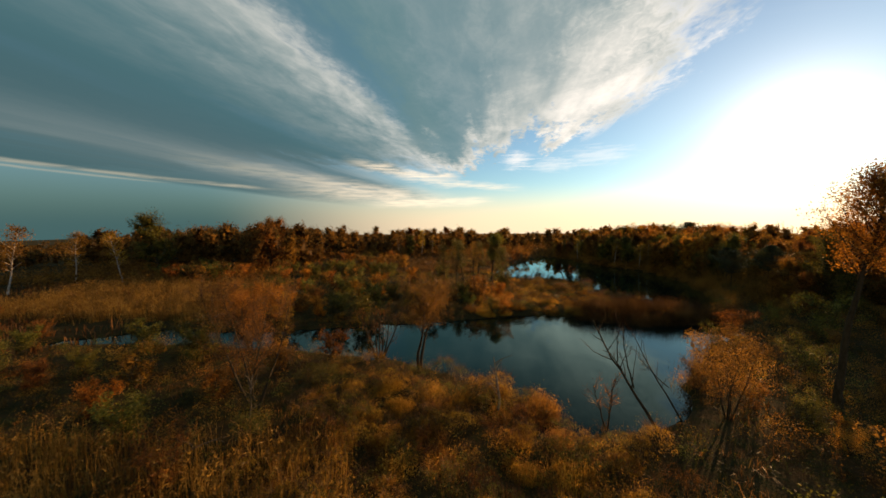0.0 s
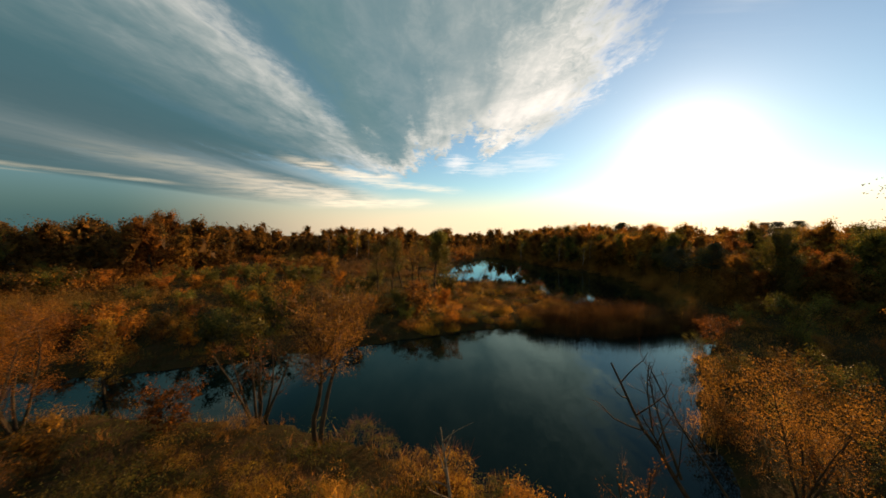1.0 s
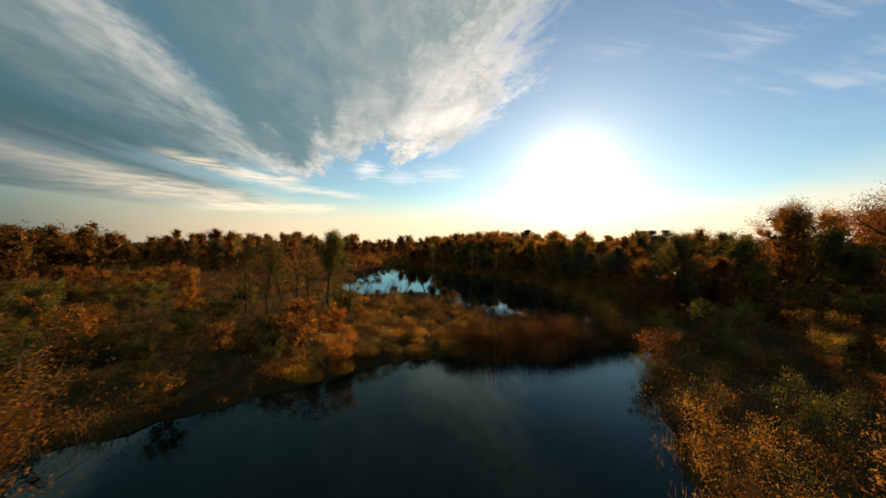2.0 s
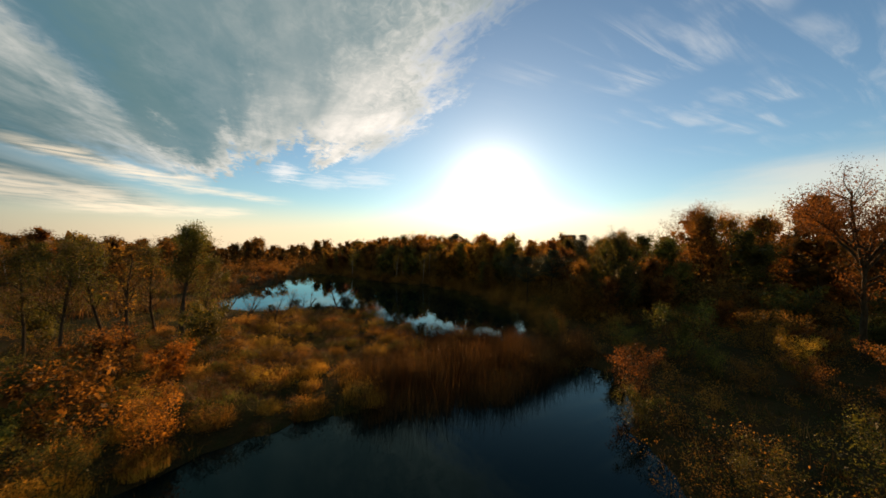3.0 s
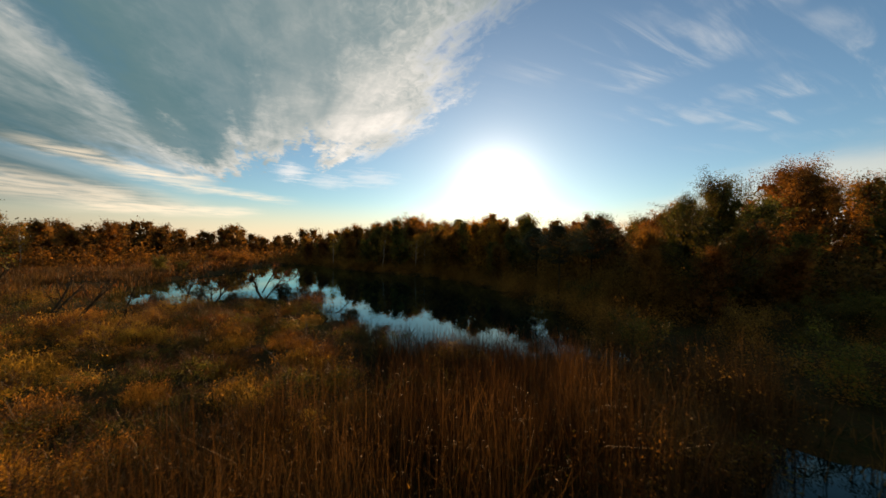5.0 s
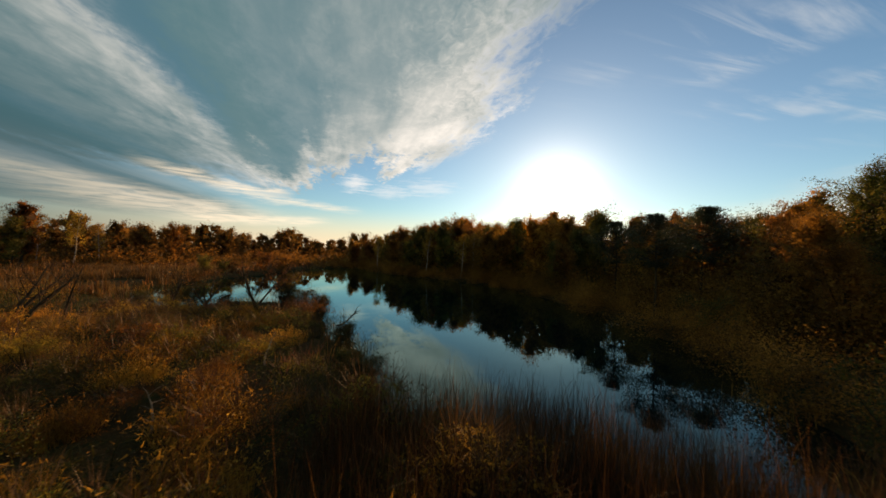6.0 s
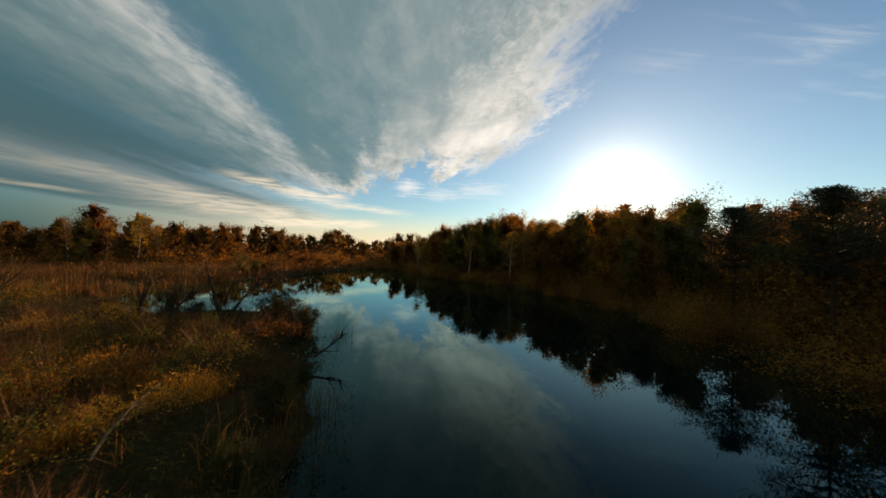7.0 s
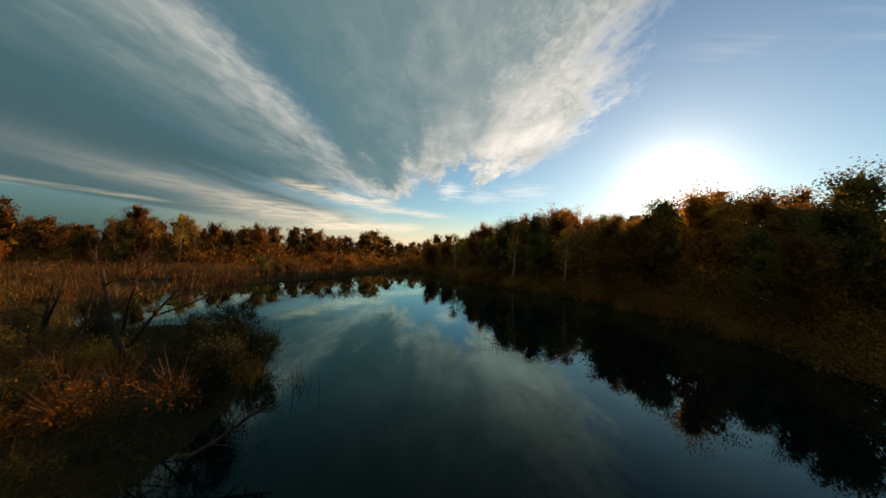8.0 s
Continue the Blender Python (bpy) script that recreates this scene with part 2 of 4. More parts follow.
def marsh_soil():
    m, g = material("marsh_soil")
    co = g.add("ShaderNodeTexCoord").outputs["Object"]
    n1, n2, n3 = g.noise(co, 0.12, 5.0), g.noise(co, 1.3, 6.0, 0.65), g.noise(co, 9.0, 4.0, 0.7)
    col = g.mix(g.span(n1, 0.38, 0.62), (0.024, 0.022, 0.010), (0.055, 0.034, 0.014))
    col = g.mix(g.span(n2, 0.42, 0.66), col, (0.022, 0.028, 0.009))
    col = g.mix(g.span(n3, 0.4, 0.8, 0.0, 0.6), col, (0.085, 0.05, 0.018))
    bump = g.add("ShaderNodeBump", Height=g.math("ADD", n2, g.math("MULTIPLY", n3, 0.5)), Strength=1.0, Distance=0.35)
    p = g.add("ShaderNodeBsdfPrincipled", Base_Color=col, Roughness=1.0, Normal=bump.outputs[0])
    p.inputs["Specular IOR Level"].default_value = 0.05
    g.add("ShaderNodeOutputMaterial", Surface=p.outputs[0])
    return m


def pond_water():
    m, g = material("pond_water")
    co = g.add("ShaderNodeTexCoord").outputs["Object"]
    n1, n2 = g.noise(co, 0.9, 3.0), g.noise(co, 0.10, 2.0)
    height = g.math("MULTIPLY", n1, g.span(n2, 0.4, 0.7, 0.2, 1.0))
    bump = g.add("ShaderNodeBump", Height=height, Strength=0.10, Distance=0.05)
    deep = g.add("ShaderNodeBsdfDiffuse", Color=(0.0006, 0.004, 0.005, 1))
    mirror = g.add("ShaderNodeBsdfGlossy", Color=(0.58, 0.88, 0.86, 1), Roughness=0.012, Normal=bump.outputs[0])
    fresnel = g.add("ShaderNodeFresnel", IOR=1.33, Normal=bump.outputs[0]).outputs[0]
    gloss = g.math("MULTIPLY", fresnel, g.span(fresnel, 0.025, 0.12, 0.5, 1.25), clamp=True)
    mx = g.add("ShaderNodeMixShader", i0=gloss, i1=deep.outputs[0], i2=mirror.outputs[0])
    g.add("ShaderNodeOutputMaterial", Surface=mx.outputs[0])
    return m


SOIL, WATER = marsh_soil(), pond_water()
BARK = bark("grey_brown_bark", (0.018, 0.012, 0.008), (0.060, 0.042, 0.028))
DRY_WOOD = bark("weathered_dead_wood", (0.08, 0.058, 0.038), (0.24, 0.18, 0.12), 8.0)
BIRCH = birch_bark()
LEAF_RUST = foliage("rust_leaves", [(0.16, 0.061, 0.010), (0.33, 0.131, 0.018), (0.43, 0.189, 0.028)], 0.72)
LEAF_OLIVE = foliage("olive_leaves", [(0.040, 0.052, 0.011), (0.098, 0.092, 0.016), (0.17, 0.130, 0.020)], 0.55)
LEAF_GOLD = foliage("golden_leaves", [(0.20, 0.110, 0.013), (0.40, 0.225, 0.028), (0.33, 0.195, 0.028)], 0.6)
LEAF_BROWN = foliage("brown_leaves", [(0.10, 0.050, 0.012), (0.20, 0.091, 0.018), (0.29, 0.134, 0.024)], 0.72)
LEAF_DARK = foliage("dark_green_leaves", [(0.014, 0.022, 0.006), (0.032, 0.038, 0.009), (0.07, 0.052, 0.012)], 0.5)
# LEAF_BROWN made brighter: the sun's glare over the bank, put into the colour
LEAF_BROWN_LIT = foliage("bright_brown_leaves", [(0.14, 0.067, 0.015), (0.28, 0.124, 0.022), (0.38, 0.174, 0.030)], 0.72)
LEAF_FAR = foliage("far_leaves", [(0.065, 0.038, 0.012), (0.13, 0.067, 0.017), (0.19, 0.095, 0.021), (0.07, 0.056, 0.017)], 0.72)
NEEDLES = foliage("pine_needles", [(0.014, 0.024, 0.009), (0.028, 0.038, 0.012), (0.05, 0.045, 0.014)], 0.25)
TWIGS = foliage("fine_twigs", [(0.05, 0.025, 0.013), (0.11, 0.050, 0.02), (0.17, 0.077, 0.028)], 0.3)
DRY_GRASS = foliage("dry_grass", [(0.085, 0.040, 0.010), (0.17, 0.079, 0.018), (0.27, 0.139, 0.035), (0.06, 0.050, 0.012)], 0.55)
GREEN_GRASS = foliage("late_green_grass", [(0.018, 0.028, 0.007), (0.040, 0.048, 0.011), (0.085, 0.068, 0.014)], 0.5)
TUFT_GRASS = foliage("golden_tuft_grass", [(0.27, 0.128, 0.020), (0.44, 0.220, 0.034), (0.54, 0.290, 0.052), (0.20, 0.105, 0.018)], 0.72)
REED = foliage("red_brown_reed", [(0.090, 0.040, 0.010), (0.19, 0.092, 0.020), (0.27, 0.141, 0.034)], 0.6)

# darker copy of REED, with shade on the beds put into the colour
DARK_REED = foliage("weathered_reed", [(0.045, 0.026, 0.009), (0.095, 0.051, 0.014), (0.15, 0.083, 0.022)], 0.5)

# ---- mesh tools ----


def mesh(name, verts, faces):
    """verts (n, 3); faces: arrays of triangles and quads."""
    me = bpy.data.meshes.new(name)
    verts = np.asarray(verts, dtype=np.float32)
    faces = [np.asarray(f, dtype=np.int32) for f in faces if len(f)]
    counts = np.concatenate([np.full(len(f), f.shape[1], dtype=np.int32) for f in faces])
    idx = np.concatenate([f.ravel() for f in faces])
    me.vertices.add(len(verts))
    me.vertices.foreach_set("co", verts.ravel())
    me.loops.add(len(idx))
    me.loops.foreach_set("vertex_index", idx)
    me.polygons.add(len(counts))
    me.polygons.foreach_set("loop_start", np.concatenate([[0], np.cumsum(counts)[:-1]]).astype(np.int32))
    me.update(calc_edges=True)
    return me


def piece(name, verts, faces, mat, parent=None, label="", smooth=False):
    me = mesh(name, verts, faces)
    me.materials.append(mat)
    if smooth:
        me.polygons.foreach_set("use_smooth", np.ones(len(me.polygons), dtype=bool))
    ob = new(name, me)
    if parent:
        ob.parent = parent
    return tagged(ob, label)


class Wood:
    """Collects tapered tubes into one mesh."""

    def __init__(self):
        self.v, self.f, self.n = [], [], 0

    def tube(self, pts, radii, sides=5):
        pts = np.asarray(pts, float)
        k = len(pts)
        d = np.gradient(pts, axis=0)
        d /= np.linalg.norm(d, axis=1)[:, None] + 1e-9
        ref = np.where(np.abs(d[:, 2:3]) > 0.9, [[1.0, 0, 0]], [[0, 0, 1.0]])
        e1 = np.cross(d, ref)
        e1 /= np.linalg.norm(e1, axis=1)[:, None] + 1e-9
        e2 = np.cross(d, e1)
        ang = np.linspace(0, 2 * np.pi, sides, endpoint=False)
        ring = pts[:, None] + np.asarray(radii)[:, None, None] * (e1[:, None] * np.cos(ang)[None, :, None] + e2[:, None] * np.sin(ang)[None, :, None])
        self.v.append(ring.reshape(-1, 3))
        i, j = np.meshgrid(np.arange(k - 1), np.arange(sides), indexing="ij")
        a, b = i * sides + j, i * sides + (j + 1) % sides
        self.f.append(np.stack([a, b, b + sides, a + sides], -1).reshape(-1, 4) + self.n)
        self.n += k * sides

    def data(self):
        return np.concatenate(self.v), [np.concatenate(self.f)]


def unit(rng, n):
    v = rng.normal(size=(n, 3))
    return v / np.linalg.norm(v, axis=1)[:, None]


def leaves(rng, centres, size, slim=0.55, flat=0.0, droop=0.0, tri=False):
    """A rhombic (or three-cornered) leaf at each centre."""
    n = len(centres)
    a, r = unit(rng, n), unit(rng, n)
    a[:, 2] = a[:, 2] * (1 - flat) - droop
    a /= np.linalg.norm(a, axis=1)[:, None]
    b = np.cross(a, r)
    b /= np.linalg.norm(b, axis=1)[:, None] + 1e-9
    s = (size * rng.uniform(0.55, 1.35, n))[:, None]
    if tri:
        v = np.stack([centres + a * s, centres - a * s * 0.6 + b * s * slim, centres - a * s * 0.6 - b * s * slim], 1).reshape(-1, 3)
        return v, [np.arange(3 * n).reshape(-1, 3)]
    v = np.stack([centres + a * s, centres + b * s * slim, centres - a * s, centres - b * s * slim], 1).reshape(-1, 3)
    return v, [np.arange(4 * n).reshape(-1, 4)]


def branch(rng, start, way, length, segs, wander, lift):
    """A bent line that starts at start; lift bends it up (or down)."""
    pts, d = [np.array(start, float)], np.array(way, float)
    for _ in range(segs):
        d = d + rng.normal(size=3) * wander + np.array([0, 0, lift])
        d /= np.linalg.norm(d)
        pts.append(pts[-1] + d * length / segs)
    return np.array(pts)


def along(pts, t):
    x = t * (len(pts) - 1)
    i = min(int(x), len(pts) - 2)
    return pts[i] + (pts[i + 1] - pts[i]) * (x - i)


def tree_parts(seed, h, stems=1, thick=0.02, clear=0.3, spread=0.33, limbs=16, twigs=5, lift=0.10, leaf=9, size=0.14, puff=0.35,
               lean=0.05, lean_way=None, wander=0.10, fine=0, tall=0.9, round_top=True, sides=6, twig_tubes=True, segs=5, tri=False, fill=0, trunk_segs=9, taper=0.16, fill_size=0.05):
    """Wood and leaf data of one broadleaved tree of height h standing at the origin."""
    rng = np.random.default_rng(seed)
    wood, spots, hair, inner = Wood(), [], [], []
    turn = rng.uniform(0, 6.28)
    for k in range(stems):
        ang = turn + 6.283 * k / stems + rng.normal() * 0.3 if lean_way is None else lean_way + rng.normal() * 0.35
        sl = lean + (0.22 + rng.uniform(0, 0.25) if stems > 1 else 0)
        way = np.array([math.cos(ang) * sl, math.sin(ang) * sl, 1.0])
        way /= np.linalg.norm(way)
        hh = h * tall * rng.uniform(0.8 if stems > 1 else 0.97, 1.0)
        r0 = h * thick / math.sqrt(stems)
        trunk = branch(rng, (math.cos(ang) * r0 * 0.6 * (stems > 1), math.sin(ang) * r0 * 0.6 * (stems > 1), -0.25), way, hh + 0.25, trunk_segs, wander * 0.6, 0.03)
        trunk *= np.array([1, 1, 1])
        rad = r0 * np.linspace(1.0, taper, len(trunk))
        rad[0] *= 1.5
        wood.tube(trunk, rad, sides + 1)
        nl = max(3, limbs // stems)
        for i in range(nl):
            f = clear + (0.97 - clear) * (i + rng.uniform(0, 0.8)) / nl
            az = i * 2.4 + turn + k + rng.normal() * 0.4
            el = rng.uniform(0.15, 0.75) + 0.6 * f
            shape = math.sin(math.pi * min(0.97, 0.22 + 0.72 * (f - clear) / (1 - clear))) ** 0.7 if round_top else 1.05 - f
            ln = h * spread * shape * rng.uniform(0.75, 1.2)
            w = np.array([math.cos(az) * math.cos(el), math.sin(az) * math.cos(el), math.sin(el)])
            limb = branch(rng, along(trunk, f), w, ln, segs, wander, lift)
            rl = max(0.006, r0 * (1 - 0.8 * f) * 0.5)
            wood.tube(limb, np.linspace(rl, rl * 0.25, len(limb)), 4 if twig_tubes else 3)
            for _ in range(fill):
                inner.append(np.concatenate([along(limb, rng.uniform(0.25, 0.8)) + rng.normal(size=3) * puff * 0.5]))
            for j in range(twigs):
                t = 0.3 + 0.7 * (j + rng.uniform(0, 0.9)) / twigs
                w2 = unit(rng, 1)[0] * 0.9 + (limb[-1] - limb[0]) / (ln + 1e-6) * 0.7 + np.array([0, 0, 0.25])
                w2 /= np.linalg.norm(w2)
                tw = branch(rng, along(limb, t), w2, ln * rng.uniform(0.3, 0.55), 3, wander * 1.4, lift)
                if twig_tubes:
                    wood.tube(tw, np.linspace(rl * 0.38, rl * 0.12, 4), 3)
                if leaf:
                    p = tw[rng.integers(1, 4, leaf)] + np.clip(rng.normal(size=(leaf, 3)), -1.2, 1.2) * puff * np.array([1, 1, 0.75])
                    spots.append(p)
                for _ in range(fine):
                    hair.append(np.concatenate([along(tw, rng.uniform(0.1, 1.0)), w2 + rng.normal(size=3) * 0.6 + np.array([0, 0, 0.3])]))
    leaf_data = leaves(rng, np.concatenate(spots), size, 0.55, 0.0, 0.0, tri) if spots else None
    if inner:
        v2, f2 = leaves(rng, np.array(inner), h * fill_size, 0.8, 0.0, 0.0, tri)
        leaf_data = (np.concatenate([leaf_data[0], v2]), [np.concatenate([leaf_data[1][0], f2[0] + len(leaf_data[0])])])
    if hair:
        hair = np.array(hair)
        d = hair[:, 3:] / np.linalg.norm(hair[:, 3:], axis=1)[:, None]
        ln = h * 0.07 * rng.uniform(0.5, 1.4, len(d))[:, None]
        side = np.cross(d, unit(rng, len(d))) * 0.0016 * h
        v = np.stack([hair[:, :3] - side, hair[:, :3] + side, hair[:, :3] + d * ln], 1).reshape(-1, 3)
        hair_data = (v, [np.arange(len(v)).reshape(-1, 3)])
    else:
        hair_data = None
    return wood.data(), leaf_data, hair_data


def dome_parts(seed, h, n=2000, size=0.025):
    """A low bush of rounded lumps with thin stems inside; height h."""
    rng = np.random.default_rng(seed)
    wood, spots, hair = Wood(), [], []
    lumps = 9
    long, wide = rng.uniform(1.0, 1.7), rng.uniform(0.7, 1.0)
    for k in range(lumps):
        az, off = 2.4 * k + rng.normal() * 0.3, h * 0.62 * math.sqrt((k + 0.3) / lumps)
        r = h * rng.uniform(0.18, 0.42)
        c = np.array([math.cos(az) * off * long, math.sin(az) * off * wide, max(0.25 * h, h - r - off * rng.uniform(0.35, 0.8))])
        wood.tube(branch(rng, (0.2 * c[0], 0.2 * c[1], -0.1), c / np.linalg.norm(c), np.linalg.norm(c), 4, 0.12, 0.05), h * 0.014 * np.linspace(1, 0.3, 5), 4)
        d = unit(rng, n // lumps)
        d[:, 2] = np.abs(d[:, 2]) * 1.1 - 0.25
        rough = 1 + 0.26 * np.sin(5 * d[:, :1] + k) * np.sin(6 * d[:, 1:2]) + rng.normal(size=(len(d), 1)) * 0.12
        spots.append(c + d * r * rough * rng.uniform(0.6, 1.0, (len(d), 1)) ** 0.4)
        for _ in range(34):
            w = unit(rng, 1)[0]
            w[2] = abs(w[2]) + 0.4
            hair.append(np.concatenate([c + w * r * 0.7, w]))
    hair = np.array(hair)
    side = np.cross(hair[:, 3:], unit(rng, len(hair))) * 0.004 * h
    v = np.stack([hair[:, :3] - side, hair[:, :3] + side, hair[:, :3] + hair[:, 3:] * h * rng.uniform(0.12, 0.36, (len(hair), 1))], 1).reshape(-1, 3)
    return wood.data(), leaves(rng, np.concatenate(spots), h * size, 0.4, 0.0, 0.0, True), (v, [np.arange(len(v)).reshape(-1, 3)])


def tree_thing(name, label, category, group, parts, wood_mat, leaf_mat, at=None):
    root = new(name)
    root.empty_display_size = 0.3
    wood, leaf_data, hair = parts
    piece("trunk", *wood, wood_mat, root, smooth=True)
    if leaf_data:
        piece("crown", *leaf_data, leaf_mat, root)
    if hair:
        tagged(piece("twig_spray", *hair, TWIGS, root), kind="stuff")
    tagged(root, label, category, group)
    if at is not None:
        root.matrix_basis = at
    return root


def pine_parts(seed, h, cone=False):
    rng = np.random.default_rng(seed)
    wood, spots = Wood(), []
    trunk = branch(rng, (0, 0, -0.2), (0.02, 0, 1), h + 0.1, 9, 0.02, 0.02)
    wood.tube(trunk, h * 0.016 * np.linspace(1, 0.12, len(trunk)), 7)
    tiers = 9
    for i in range(tiers):
        f = 0.5 + 0.48 * i / (tiers - 1)
        ln = h * 0.30 * (1.08 - f) * 2.0 if cone else h * 0.30 * (0.35 + math.sin(math.pi * (0.2 + 0.7 * (f - 0.5) / 0.48))) * 0.8 * rng.uniform(0.7, 1.2) * min(1.0, 0.22 + 0.26 * (tiers - 1 - i))
        for k in range(6):
            az = k * 1.047 + i * 0.5 + rng.normal() * 0.35
            w = np.array([math.cos(az), math.sin(az), 0.1 + 0.35 * f])
            w /= np.linalg.norm(w)
            bough = branch(rng, along(trunk, f), w, ln * rng.uniform(0.6, 1.25), 5, 0.10, 0.03)
            wood.tube(bough, np.linspace(0.05, 0.012, 6), 4)
            q = bough[rng.integers(2, 6, 300)] + np.clip(rng.normal(size=(300, 3)), -1.3, 1.3) * np.array([0.44, 0.44, 0.17])
            spots.append(q)
    v, f = leaves(rng, np.concatenate(spots), 0.10, 0.26, 0.3, 0.0, True)
    return wood.data(), (v, f), None


# ---- ground and water ----
POND = [(-38, 30.2), (-31, 33.9), (-22, 33), (-14.5, 33.6), (-7, 35.2), (-1, 36), (5, 37.4), (9, 38.3), (11.7, 38.8), (14, 38.4),
        (16.7, 37.5), (19.1, 36.8), (21.6, 35.7), (24.1, 34.9), (26.7, 34.4), (28.8, 34.8), (30.1, 34.1), (30.5, 32.9), (28.1, 31.3),
        (24, 29.7), (20, 25.6), (17.3, 23.6), (15.2, 20.2), (13.6, 18.2), (8.5, 16.8), (5.8, 17), (6.6, 19.5), (3.8, 21.8), (1, 24),
        (-3, 26.2), (-8, 27.6), (-14.7, 28.9), (-22, 30.4), (-31, 30.8)]
LAKE = [(26.1, 45.9), (26.5, 48.4), (27, 51.9), (26.2, 54.4), (26.9, 57.4), (26.4, 61.4), (25.1, 65), (21.5, 66.2), (17.5, 67),
        (14.6, 69.6), (12.4, 73), (11.8, 78), (14, 83), (17.5, 87.5), (21.5, 92), (25.5, 98), (29.5, 105.5), (35.5, 111),
        (40, 107), (40.5, 98.4), (41.5, 90.4), (44, 82.4), (46.5, 75.4), (47, 67.4), (45, 59.4), (42.5, 52.4), (40, 46.9),
        (36.5, 42.9), (33.5, 40.2), (31, 40.2), (29.1, 42.2), (27.1, 44)]


def shore(poly, x, y):
    """Signed distance to a closed outline: negative inside."""
    p = np.array(poly, float)
    q = np.roll(p, -1, axis=0)
    best, inside = np.full(np.shape(x), 1e9), np.zeros(np.shape(x), bool)
    for (ax, ay), (bx, by) in zip(p, q):
        t = np.clip(((x - ax) * (bx - ax) + (y - ay) * (by - ay)) / ((bx - ax) ** 2 + (by - ay) ** 2), 0, 1)
        best = np.minimum(best, np.hypot(x - ax - t * (bx - ax), y - ay - t * (by - ay)))
        if ay != by:
            inside ^= ((ay > y) != (by > y)) & (x < (bx - ax) * (y - ay) / (by - ay) + ax)
    return np.where(inside, -best, best)


def bank(x, y):
    """Distance to the nearest water's edge, uneven along the shore."""
    d = np.minimum(shore(POND, x, y), shore(LAKE, x, y))
    return d + 0.35 * np.sin(1.3 * x + 0.7 * y) * np.sin(0.9 * y - 0.5 * x) + 0.18 * np.sin(3.1 * x) * np.sin(2.7 * y)


def relief(x, y):
    x, y = np.asarray(x, float), np.asarray(y, float)
    d = bank(x, y)
    s = np.clip((d + 0.9) / 2.2, 0, 1)
    s = s * s * (3 - 2 * s)
    bumps = 0.13 * np.sin(0.9 * x + 1.7 * np.sin(0.4 * y)) * np.sin(0.8 * y + 0.6) + 0.10 * np.sin(2.3 * x + y) * np.sin(2.1 * y - 0.7 * x)
    fall = np.clip((np.hypot(x - 20, y - 55) - 75) / 2900, 0, 1.2) * 62      # the land drops away gently behind the woods
    return -0.9 + s * (1.22 + bumps) - fall


def build_ground():
    fx = np.concatenate([-np.geomspace(3000, 82, 16), np.arange(-80, 112, 0.9), np.geomspace(114, 3000, 16)])
    fy = np.concatenate([-np.geomspace(3000, 24, 16), np.arange(-22, 142, 0.9), np.geomspace(144, 3500, 16)])
    gx, gy = np.meshgrid(fx, fy, indexing="ij")
    v = np.stack([gx, gy, relief(gx, gy)], -1).reshape(-1, 3)
    i, j = np.meshgrid(np.arange(len(fx) - 1), np.arange(len(fy) - 1), indexing="ij")
    a = (i * len(fy) + j).ravel()
    f = np.stack([a, a + len(fy), a + len(fy) + 1, a + 1], -1)
    ob = piece("ground", v, [f], SOIL, smooth=True)
    tagged(ob, "boggy brown marsh ground with grass and peat", "ground", kind="structure")


def build_water():
    for name, x0, y0, x1, y1, label in (("water", -44, 13, 38, 40.0, "still dark pond mirroring the evening sky"),
                                        ("water", 2, 40.01, 56, 120, "still lake between reeds and woods mirroring clouds")):
        v = [(x0, y0, 0), (x1, y0, 0), (x1, y1, 0), (x0, y1, 0)]
        tagged(piece(name, v, [np.array([[0, 1, 2, 3]])], WATER), label, "water", kind="structure")


build_ground()
build_water()


def stand(x, y, turn=0.0, scale=1.0, tilt=0.0, tilt_way=0.0):
    return pose(x, y, float(relief(x, y)) - 0.05, 0, 0, 0) @ Matrix.Rotation(tilt, 4, (math.cos(tilt_way), math.sin(tilt_way), 0)) @ pose(0, 0, 0, 0, 0, turn) @ Matrix.Scale(scale, 4)


def put_copy(ob, m):
    """A copy at m, its scale included."""
    made = copy_thing(ob, Matrix())
    made.matrix_basis = m
    return made


# ---- single trees and dead wood round the ponds ----
TREES = "single trees on the marsh"
used = []                           # places taken by trees and bushes, with their width


def hero(name, label, category, seed, x, y, h, wood, leaf_mat, **kw):
    kw.setdefault("tall", 1.0)
    used.append((x, y, 2.4))
    return tree_thing(name, label, category, TREES, tree_parts(seed, h, tri=True, **kw), wood, leaf_mat, stand(x, y))


hero("alder_tree", "slender alder with a round rusty crown on the pond bank", "tree", 11, -1.8, 23.5, 7.7, BARK, LEAF_BROWN,
     stems=2, clear=0.58, spread=0.33, limbs=40, twigs=8, leaf=100, size=0.027, puff=0.19, fine=6, lean=-0.1, thick=0.026, tall=0.86, wander=0.16)
hero("willow_tree", "many-stemmed bare willow at the water's edge", "tree", 12, -5.4, 26.7, 5.2, BARK, LEAF_RUST,
     stems=7, clear=0.4, spread=0.24, limbs=28, twigs=4, leaf=6, size=0.04, puff=0.2, fine=6, thick=0.045, taper=0.25)
hero("willow_tree", "wide orange willow with forked limbs by the pond", "tree", 13, -16.4, 27.2, 6.2, BARK, LEAF_RUST,
     stems=4, clear=0.3, spread=0.36, limbs=32, twigs=6, leaf=120, size=0.032, puff=0.25, fine=4, thick=0.028)
hero("willow_tree", "tall thin-stemmed brown willow in the reeds", "tree", 14, -11.2, 18.6, 7.6, BARK, LEAF_BROWN,
     stems=4, clear=0.3, spread=0.26, limbs=36, twigs=6, leaf=70, size=0.032, puff=0.26, fine=7, thick=0.022)
